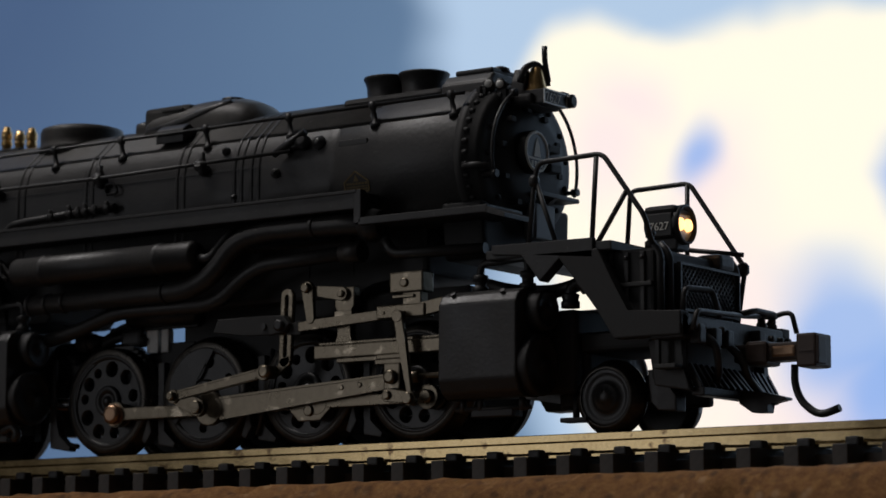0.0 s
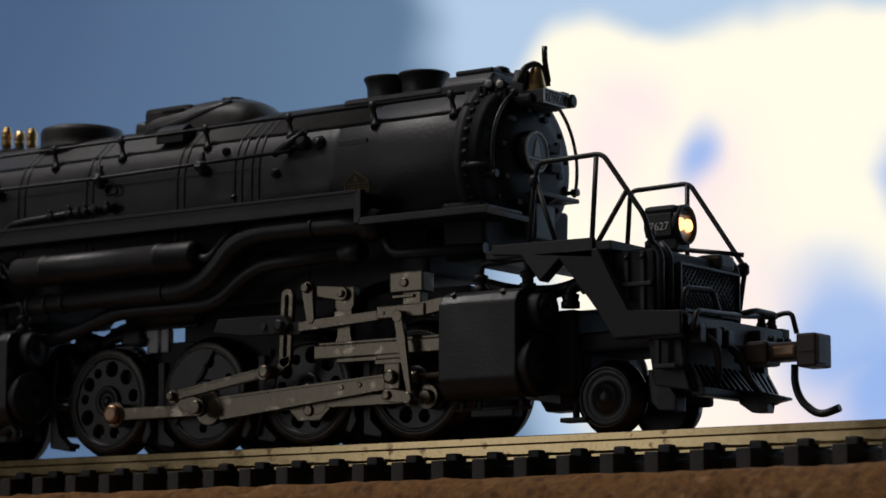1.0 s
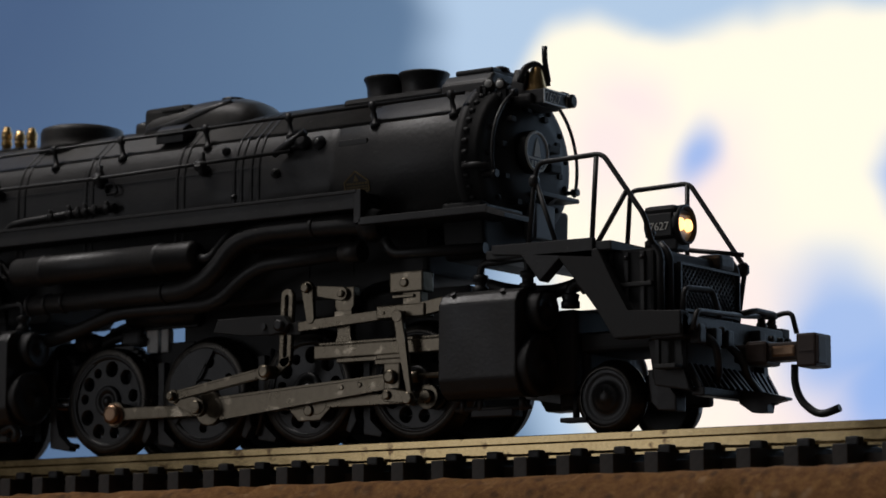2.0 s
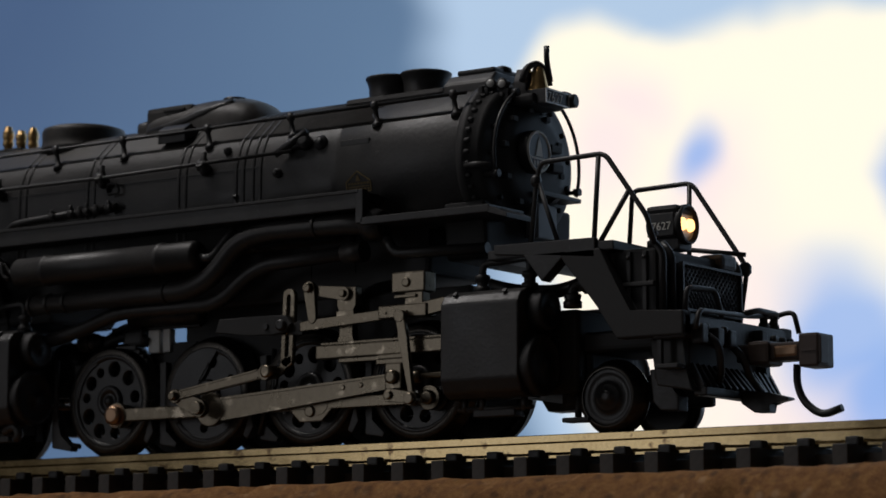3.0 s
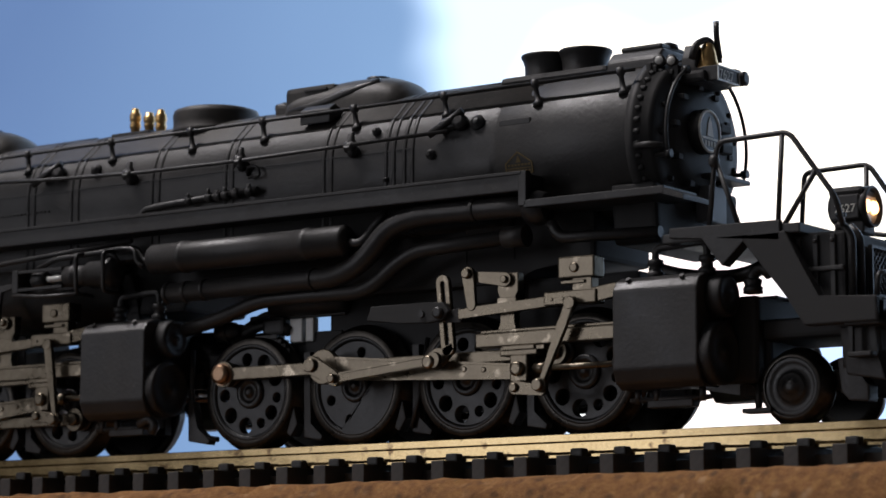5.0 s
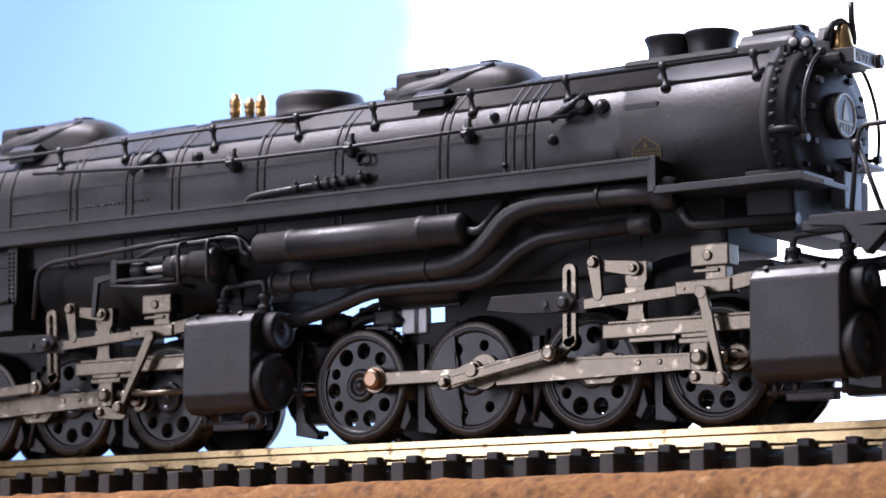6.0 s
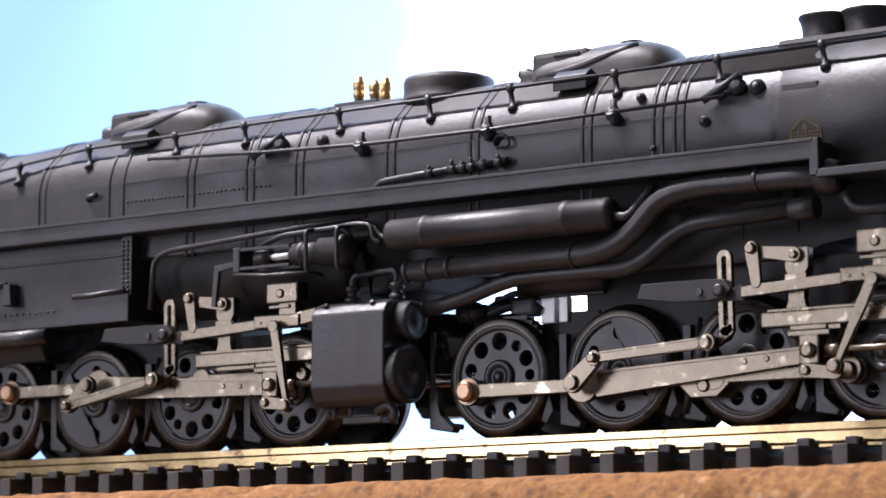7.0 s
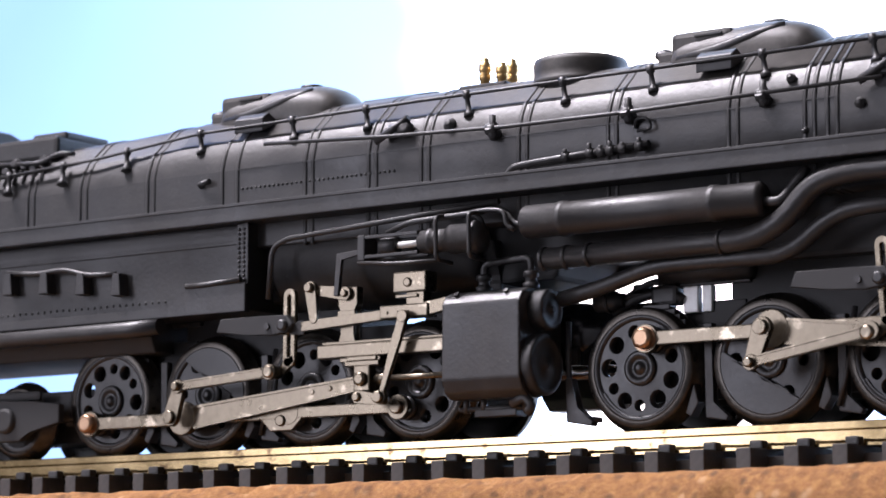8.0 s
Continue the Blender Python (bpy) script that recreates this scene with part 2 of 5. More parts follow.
def structure(name, bm, material, label, category):
    return tagged(part(name, bm, material), label, category, kind="structure")


def prism_x(bm, poly, x0, x1, bevel=0.0):
    """A polygon in y, z extruded from x0 to x1."""
    a = [bm.verts.new((x0, y, z)) for y, z in poly]
    b = [bm.verts.new((x1, y, z)) for y, z in poly]
    faces = [bm.faces.new(a), bm.faces.new(list(reversed(b)))]
    n = len(poly)
    for i in range(n):
        j = (i + 1) % n
        faces.append(bm.faces.new((a[i], b[i], b[j], a[j])))
    if bevel:
        edges = list({e for f in faces for e in f.edges})
        bmesh.ops.bevel(bm, geom=edges, offset=bevel, segments=3, affect="EDGES", profile=0.6)
    return bm


# ---------------------------------------------------------------- room, table, backdrop
def room():
    structure("floor", box(bm_new(), -2500, 2500, -2000, 2500, -920, -900), FLOORM, "grey carpet floor of the room", "floor")
    structure("ceiling", box(bm_new(), -2500, 2500, -2000, 2500, 2200, 2240), WALLP, "plain grey painted ceiling of the room", "ceiling")
    structure("wall_north", box(bm_new(), -2500, 2500, 2500, 2560, -900, 2200), WALLP, "plain grey painted room wall", "wall")
    bm = bm_new()
    for x0, x1, z0, z1 in ((-2500, -1640, -900, 2200), (-1060, 2500, -900, 2200), (-1640, -1060, -900, -100), (-1640, -1060, 1100, 2200)):
        box(bm, x0, x1, -2100, -2000, z0, z1)
    structure("wall_south", bm, WALLP, "grey painted room wall with an opening for the added light", "wall")
    # made-up window behind the camera, holding the front fill light
    w = tagged(new("added_window"), "unseen white framed window added around a fill light", "window", kind="structure")
    for x0, x1, z0, z1 in ((-1638, -1624, -98, 1098), (-1076, -1062, -98, 1098), (-1623, -1077, -98, -82), (-1623, -1077, 1082, 1098)):
        part("window_frame", box(bm_new(), x0, x1, -2098, -2070, z0, z1, 3), WHITE, w)
    part("window_sill", box(bm_new(), -1680, -1020, -1998, -1930, -130, -105, 4), WHITE, w)
    for name, b in (("wall_west", (-2560, -2500)), ("wall_east", (2500, 2560))):
        structure(name, box(bm_new(), *b, -2000, 2500, -900, 2200), WALLP, "plain grey painted room wall", "wall")
    # no fixture known here: panel added to go with the overhead fill
    lamp = tagged(new("added_ceiling_panel"), "unseen long white light panel added on the ceiling", "lamp")
    lamp.location = (FILL_LAMPS[0][0], FILL_LAMPS[0][1], 2.2)
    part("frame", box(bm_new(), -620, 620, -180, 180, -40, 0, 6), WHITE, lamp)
    part("diffuser", box(bm_new(), -600, 600, -160, 160, -50, -41, 3), FILL_GLOW, lamp, "glowing white diffuser of the added panel")


def table():
    t = tagged(new("layout_table"), "grey painted layout table with board top and square legs", "table")
    t.location = (0, 0.15, -0.0105)
    part("tabletop", box(bm_new(), -900, 1000, -178, 1000, -18, 0, 1.0), WOOD, t)
    for x in (-850, 910):
        for y in (-120, 920):
            part("leg", box(bm_new(), x, x + 40, y, y + 40, -889.5, -18.2, 2), WOOD, t)


def backdrop():
    ob = structure("backdrop", box(bm_new(), -450, 1250, 0, 4, -76.5, 430), SKY, "lit blue sky backdrop with bright cream clouds", "backdrop")
    ob.matrix_world = Matrix.Translation(BACK) @ Matrix.Rotation(radians(35.14), 4, "Z")


BACK = Vector((EYE.x - 0.5702 * 0.60, EYE.y + 0.8100 * 0.60, EYE.z + 0.137 * 0.60))


# ---------------------------------------------------------------- track
RAIL_X0, RAIL_X1 = -420.0, 300.0


def track():
    tr = tagged(new("model_railway_track"), "model railway track with nickel rails on black plastic sleepers", "track")
    prof = [(-0.95, -2.0), (0.95, -2.0), (0.95, -1.78), (0.3, -1.5), (0.25, -0.75), (0.42, -0.6), (0.42, -0.06), (0.36, 0.0), (-0.36, 0.0),
            (-0.42, -0.06), (-0.42, -0.6), (-0.25, -0.75), (-0.3, -1.5), (-0.95, -1.78)]
    for y in (-4.92, 4.92):
        part("rail", prism_x(bm_new(), [(y + a, b) for a, b in prof], RAIL_X0, RAIL_X1), RAILM, tr)
    me = finish(box(bm_new(), -0.66, 0.66, -8.7, 8.7, -4.3, -2.0, 0.1), "sleeper", TIE)
    bm = bm_new()
    for y in (-1, 1):
        box(bm, -0.6, 0.6, y * 4.92 - 1.75, y * 4.92 - 0.75, -2.05, -1.3, 0.18)
        box(bm, -0.6, 0.6, y * 4.92 + 0.75, y * 4.92 + 1.75, -2.05, -1.3, 0.18)
    clip = finish(bm, "rail_clip", TIE)
    x = RAIL_X0 + 2
    while x < RAIL_X1:
        s = part("sleeper", me, None, tr, at=(x, 0, 0))
        part("rail_clip", clip, None, s)
        x += 4.2
    bm = bm_new()
    for y in (-5.6, -4.2, 4.2, 5.6):
        box(bm, RAIL_X0, RAIL_X1, y - 0.25, y + 0.25, -3.9, -2.6)
    part("sleeper_web", bm, TIE, tr)


def cork_bed():
    """Cork roadbed: two half strips with crumbled, sloping edges, butted under the track's middle."""
    bed = tagged(new("cork_roadbed"), "brown cork roadbed strip with crumbly edges under the track", "roadbed")
    xs = np.arange(RAIL_X0, RAIL_X1 + 0.1, 0.8)
    outer = [(0.05, -10.5), (23.2, -10.5), (22.9, -9.4), (22.5, -8.2), (22.0, -6.9), (21.4, -5.8), (20.8, -5.0), (20.2, -4.5), (19.4, -4.3), (17, -4.3), (9, -4.3), (0.05, -4.3)]
    for side in (-1, 1):
        bm = bm_new()
        rows = []
        for x in xs:
            row = []
            for i, (y, z) in enumerate(outer):
                w = 1.0 if 2 <= i <= 9 else 0.0
                n = noise.noise(Vector((x * 0.33, y * 0.9 * side, z))) * 0.5 + noise.noise(Vector((x * 1.1, y * 2.1 * side, z * 1.4 + 9))) * 0.45
                crumb = max(0.0, noise.noise(Vector((x * 0.55, y * 1.3 + 40, z * 0.8))) - 0.22) * 1.6
                row.append(bm.verts.new((x, side * (y + (n * 0.5 - crumb) * w), z + (n * 0.28 - crumb * 0.5) * w)))
            rows.append(row)
        m = len(outer)
        for p, q in zip(rows, rows[1:]):
            for i in range(m):
                j = (i + 1) % m
                f = bm.faces.new((p[i], p[j], q[j], q[i]))
                f.smooth = 2 <= i <= 9
        bm.faces.new(rows[0])
        bm.faces.new(rows[-1])
        part("cork_strip", bm, CORK, bed)


# ---------------------------------------------------------------- the way of the engine
KNOTS_T = [0.0, 2.85, 3.0, 3.5, 4.0, 4.5, 6.0, 6.5, 7.0, 7.5, 8.0]
KNOTS_S = [0.0, 0.0, 0.21, 3.52, 7.78, 12.16, 29.82, 37.0, 44.49, 51.6, 58.45]
KNOTS_V = [0.0, 0.0, 4.5, 8.0, 8.7, 9.4, 14.2, 14.7, 14.6, 14.0, 13.4]


def travel(t):
    for i in range(len(KNOTS_T) - 1):
        if t <= KNOTS_T[i + 1] + 1e-9:
            h = KNOTS_T[i + 1] - KNOTS_T[i]
            u = (t - KNOTS_T[i]) / h
            a, b, c, d = 2 * u**3 - 3 * u**2 + 1, u**3 - 2 * u**2 + u, -2 * u**3 + 3 * u**2, u**3 - u**2
            return a * KNOTS_S[i] + b * h * KNOTS_V[i] + c * KNOTS_S[i + 1] + d * h * KNOTS_V[i + 1]
    return KNOTS_S[-1]


TIMES = [0.0, 2.8] + [round(2.9 + 0.1 * i, 1) for i in range(52)]
R_ROLL, CRANK, HUB_Z = 5.34, 2.6, 5.1
HUBS = [-2.4, -14.35, -26.3, -38.25]
XH_Z = 5.2
ECC_R, ECC_LEAD = 0.65, radians(-112)
MOVES = []


class Gear:
    """Angles and places of one engine unit's running gear at time t; x is relative to the unit."""

    def __init__(self, dx, end_angle):
        self.dx, self.end = dx, radians(end_angle)

    def angle(self, t):
        return self.end + (KNOTS_S[-1] - travel(t)) / R_ROLL

    def pin(self, t, hub):
        a = self.angle(t)
        return HUBS[hub] + CRANK * math.cos(a), HUB_Z + CRANK * math.sin(a)

    def cross(self, t):
        x, z = self.pin(t, 2)
        return x + math.sqrt(21.5**2 - (z - XH_Z) ** 2)

    def ecc(self, t):
        a = self.angle(t) + ECC_LEAD
        return HUBS[2] + ECC_R * math.cos(a), HUB_Z + ECC_R * math.sin(a)

    def link(self, t):
        """Angle of the expansion link about its pivot."""
        ex, ez = self.ecc(t)
        best = min(range(-220, 221), key=lambda k: abs(math.hypot(LINK[0] + LINK_R * math.sin(k / 400) - LINK_OFF - ex, LINK[1] - LINK_R * math.cos(k / 400) - ez) - ROD_E))
        return 0.5 * best / 400


LINK, LINK_R, LINK_OFF, ROD_E = (-14.8, 10.5), 4.3, 1.2, 10.6
FRONT, REAR = Gear(0.0, 59.0), Gear(-58.1, -122.0)


# ---------------------------------------------------------------- wheels
def driver_wheel(parent, gear, hub, main, mirror=False):
    """A disc driver: tyre with flange, pierced disc, hub; the crank pin and counterweight are its own."""
    s = 1 if mirror else -1
    x = HUBS[hub] + gear.dx
    y = s * 5.75
    ob = part("driver_wheel", lathe(bm_new(), [(0.0, 4.4), (0.0, 4.85), (0.12, 5.02), (1.25, 5.1), (1.3, 5.5), (1.6, 5.55), (1.75, 5.3), (1.75, 4.4), (0, 4.4)], (0, 0, 0), "y", 64, close=False), TYRE, parent)
    if mirror:
        ob.data.transform(Matrix.Diagonal((1, -1, 1, 1)))
        ob.data.flip_normals()
    bm = bm_new()
    base = gear.end
    holes = []
    if main:
        for d in (-28, 28, 62, -62):
            a = math.pi + radians(d) + math.pi
            if abs(d) > 40:
                holes.append(circle(3.0 * math.cos(a), 3.0 * math.sin(a), 0.5, 16))
        for d in (118, -118):
            a = radians(d)
            holes.append(circle(3.1 * math.cos(a), 3.1 * math.sin(a), 0.62, 16))
    else:
        for d, r in ((42, 0.62), (-42, 0.62), (80, 0.74), (-80, 0.74), (118, 0.78), (-118, 0.78), (152, 0.5), (-152, 0.5), (180, 0.7)):
            a = radians(d)
            holes.append(circle(3.05 * math.cos(a), 3.05 * math.sin(a), r, 18))
    plate(bm, circle(0, 0, 4.45, 64), holes, 0.28, 1.3)
    disc = part("wheel_disc", bm, WHEEL, ob)
    rim = part("inner_rim", lathe(bm_new(), [(0.28, 3.95), (0.08, 4.05), (0.02, 4.42), (0.3, 4.45)], (0, 0, 0), "y", 56, close=False), WHEEL, ob)
    hubm = part("hub", lathe(bm_new(), [(0.3, 1.5), (0.02, 1.45), (-0.08, 1.25), (-0.02, 0.9), (0.1, 0.85), (0.1, 0.45), (-0.16, 0.4), (-0.2, 0.12)], (0, 0, 0), "y", 28), WHEEL, ob)
    extra = [disc, rim, hubm]
    if mirror:
        # added disc behind the far wheel's holes, blocking the backdrop's glow
        extra.append(part("hole_blank", lathe(bm_new(), [(1.32, 4.45), (1.6, 4.45)], (0, 0, 0), "y", 32), WHEEL, ob))
    if main:
        w = [(4.3 * math.cos(math.pi + radians(d)), 4.3 * math.sin(math.pi + radians(d))) for d in range(-72, 73, 6)]
        w += [(-1.45 - 0.25 * math.cos(k * 0.7), z) for k, z in ((i, 3.4 - i * 0.425) for i in range(17))]
        extra.append(part("counterweight", prism(bm_new(), w, -0.02, 0.4, 0.08), WHEEL, ob))
    else:
        w = [(4.2 * math.cos(math.pi + radians(d)), 4.2 * math.sin(math.pi + radians(d))) for d in range(-30, 31, 6)]
        w += [(3.9 * math.cos(math.pi + radians(d)), 3.9 * math.sin(math.pi + radians(d))) for d in range(30, -31, -6)]
        extra.append(part("counterweight", prism(bm_new(), w, 0.1, 0.35), WHEEL, ob))
    boss = bm_new()
    lathe(boss, [(0.3, 1.1), (-0.05, 1.0), (-0.1, 0.8)], (CRANK, 0, 0), "y", 20)
    extra.append(part("crank_boss", boss, WHEEL, ob))
    if mirror:
        for e in extra:
            e.data.transform(Matrix.Diagonal((1, -1, 1, 1)))
            e.data.flip_normals()
    turn = math.pi / 2 if mirror else 0.0

    def where(t):
        return pose(x * MM, y * MM, HUB_Z * MM, 0, -math.degrees(gear.angle(t) + turn), 0)
    MOVES.append((ob, where))
    if main and not mirror:
        # eccentric crank bolted on the main pin
        c, e = (CRANK, 0.0), (ECC_R * math.cos(ECC_LEAD), ECC_R * math.sin(ECC_LEAD))
        bm = prism(bm_new(), capsule(c[0], c[1], 0.85, e[0], e[1], 0.6), -3.6, -3.0, 0.08)
        lathe(bm, [(-4.0, 0.55), (-3.9, 0.62), (-3.5, 0.62)], (c[0], 0, c[1]), "y", 12)
        part("eccentric_crank", bm, STEEL, ob)
        bm = lathe(bm_new(), [(-4.3, 0.3), (-4.2, 0.42), (-3.5, 0.42)], (e[0], 0, e[1]), "y", 14)
        part("eccentric_pin", bm, STEEL, ob)
    return ob


def small_wheel(parent, x, r, far=False):
    y = 5.75 if far else -5.75
    s = -1 if far else 1
    ob = part("truck_wheel", lathe(bm_new(), [(0, r * 0.84), (0.0, r * 0.95), (1.3 * s, r), (1.35 * s, r + 0.38), (1.7 * s, r + 0.3), (1.75 * s, r * 0.8)], (0, 0, 0), "y", 48, close=False), TYRE, parent)
    bm = lathe(bm_new(), [(1.6 * s, r * 0.9), (0.28 * s, r * 0.86), (0.1 * s, r * 0.8), (0.25 * s, r * 0.68), (0.3 * s, r * 0.5), (0.12 * s, r * 0.42), (-0.05 * s, r * 0.36),
                          (0.0, r * 0.24), (-0.3 * s, r * 0.2), (-0.32 * s, r * 0.05)], (0, 0, 0), "y", 40)
    part("wheel_disc", bm, WHEEL, ob)

    def where(t):
        return pose(x * MM, y * MM, (r + 0.0) * MM, 0, math.degrees(travel(t) / r), 0)
    MOVES.append((ob, where))
    return ob


# ---------------------------------------------------------------- rods and valve gear
def side_rod(parent, g):
    bm = bm_new()
    y0, y1 = -1.05, -0.45
    for h, r in ((0, 1.1), (1, 1.05), (2, 1.3), (3, 1.2)):
        x = HUBS[h]
        prism(bm, circle(x, 0, r, 24), y0 - 0.03, y1 + 0.03, 0.06)
    for a, b, w in ((HUBS[3] + 0.6, HUBS[2] - 0.6, 0.58), (HUBS[2] + 0.7, HUBS[1] - 0.5, 0.52), (HUBS[1] + 0.5, HUBS[0] - 0.5, 0.52)):
        prism(bm, [(a, -w), (b, -w), (b, w), (a, w)], y0, y1, 0.1)
    # knuckle bulge below the second pin
    prism(bm, [(HUBS[1] - 3.3, -0.4), (HUBS[1] - 2.1, -1.55), (HUBS[1] + 0.3, -1.55), (HUBS[1] + 1.6, -0.4)], y0, y1, 0.08)
    ob = part("side_rod", bm, STEEL, parent, "dull grey metal side rod")
    bm = lathe(bm_new(), [(-1.8, 0.6), (-1.68, 0.92), (-1.0, 0.94)], (HUBS[3], 0, 0), "y", 8)
    part("rod_bolt", lathe(bm, [(-1.2, 1.02), (-1.0, 1.02)], (HUBS[3], 0, 0), "y", 20), COPPER, ob, "worn copper-coloured bolt head")
    part("rod_bolt", lathe(bm_new(), [(-1.5, 0.5), (-1.42, 0.62), (-1.0, 0.64)], (HUBS[0], 0, 0), "y", 18), STEEL, ob)
    part("knuckle_pin", lathe(bm_new(), [(-1.3, 0.4), (-1.25, 0.5), (-1.0, 0.52)], (HUBS[1] - 0.9, 0, -0.65), "y", 14), STEEL, ob)

    def where(t):
        x, z = g.pin(t, 0)
        return pose((x - HUBS[0] + g.dx) * MM, -5.95 * MM, z * MM)
    MOVES.append((ob, where))


def main_rod(parent, g):
    L = 21.5
    bm = bm_new()
    # tapered, fluted rod from the main pin at 0 to the crosshead at L
    prism(bm, [(1.2, -1.15), (L - 0.7, -0.65), (L - 0.7, 0.6), (1.2, 0.9)], -1.75, -1.15, 0.08)
    prism(bm, circle(0, 0, 1.55, 26), -1.8, -1.1, 0.08)
    prism(bm, circle(L, 0, 1.0, 22), -1.8, -1.1, 0.08)
    ob = part("main_rod", bm, STEEL, parent, "dull grey metal main rod with raised rims")
    rim = bm_new()
    for a, b in (((1.4, 0.82), (L - 0.8, 0.52)), ((1.4, -1.07), (L - 0.8, -0.58))):
        prism(rim, [(a[0], a[1] - 0.13), (b[0], b[1] - 0.1), (b[0], b[1] + 0.08), (a[0], a[1] + 0.08)], -1.92, -1.7)
    part("rod_rim", rim, STEEL, ob)
    for d in (8.2, 10.2):
        part("oil_cup", lathe(bm_new(), [(-1.86, 0.18), (-1.84, 0.24), (-1.7, 0.26)], (d + 7, 0, 0.05), "y", 10), STEEL, ob)

    def where(t):
        x, z = g.pin(t, 2)
        a = math.atan2(XH_Z - z, g.cross(t) - x)
        return pose((x + g.dx) * MM, -5.95 * MM, z * MM, 0, -math.degrees(a), 0)
    MOVES.append((ob, where))


def crosshead(parent, g):
    bm = box(bm_new(), -0.85, 0.9, -8.9, -7.9, -1.0, 1.35, 0.15)
    box(bm, -1.9, 1.8, -8.8, -7.2, 1.25, 1.75, 0.1)
    box(bm, -1.6, 1.6, -8.9, -7.2, 1.7, 2.1, 0.08)
    ob = part("crosshead", bm, STEEL, parent, "dull grey metal crosshead sliding on its guide")
    part("wrist_pin", lathe(bm_new(), [(-9.35, 0.4), (-9.25, 0.62), (-8.8, 0.66)], (0, 0, 0.1), "y", 14), STEEL, ob)
    bm = rod(bm_new(), (0.8, -8.2, 0.1), (9.6, -8.2, 0.1), 0.28)
    lathe(bm, [(0.9, 0.55), (2.0, 0.55), (2.1, 0.35)], (0.4, -8.2, 0.1), "x", 14)
    part("piston_rod", bm, STEEL, ob)
    bm = prism(bm_new(), capsule(0.0, -1.5, 0.6, 2.7, -1.85, 0.42), -9.5, -9.1, 0.07)
    part("union_link", bm, STEEL, ob)
    part("union_pin", lathe(bm_new(), [(-9.8, 0.3), (-9.72, 0.4), (-9.3, 0.42)], (0.0, 0, -1.5), "y", 12), STEEL, ob)

    def where(t):
        return pose((g.cross(t) + g.dx) * MM, 0, XH_Z * MM)
    MOVES.append((ob, where))
    # combination lever
    bm = bm_new()
    prism(bm, [(-0.45, 0.4), (-0.42, -1.0), (-0.3, -1.5), (-0.24, -6.5), (0.3, -6.5), (0.36, -1.5), (0.5, -1.0), (0.5, 0.4)], -0.25, 0.2, 0.1)
    prism(bm, circle(0, -6.95, 0.62, 20), -0.3, 0.25, 0.06)
    prism(bm, circle(0, 0.3, 0.55, 18), -0.3, 0.25, 0.06)
    lever = part("combination_lever", bm, STEEL, parent, "grey metal combination lever")
    part("lever_pin", lathe(bm_new(), [(-0.75, 0.42), (-0.65, 0.52), (-0.2, 0.54)], (0, 0, -6.95), "y", 14), STEEL, lever)

    def swing(t):
        bx = g.cross(t) + 2.7 - (-1.3)
        a = math.asin(max(-0.9, min(0.9, bx / 7.1)))
        return pose((-1.3 + g.dx) * MM, -9.7 * MM, 10.1 * MM, 0, -math.degrees(a), 0)
    MOVES.append((lever, swing))


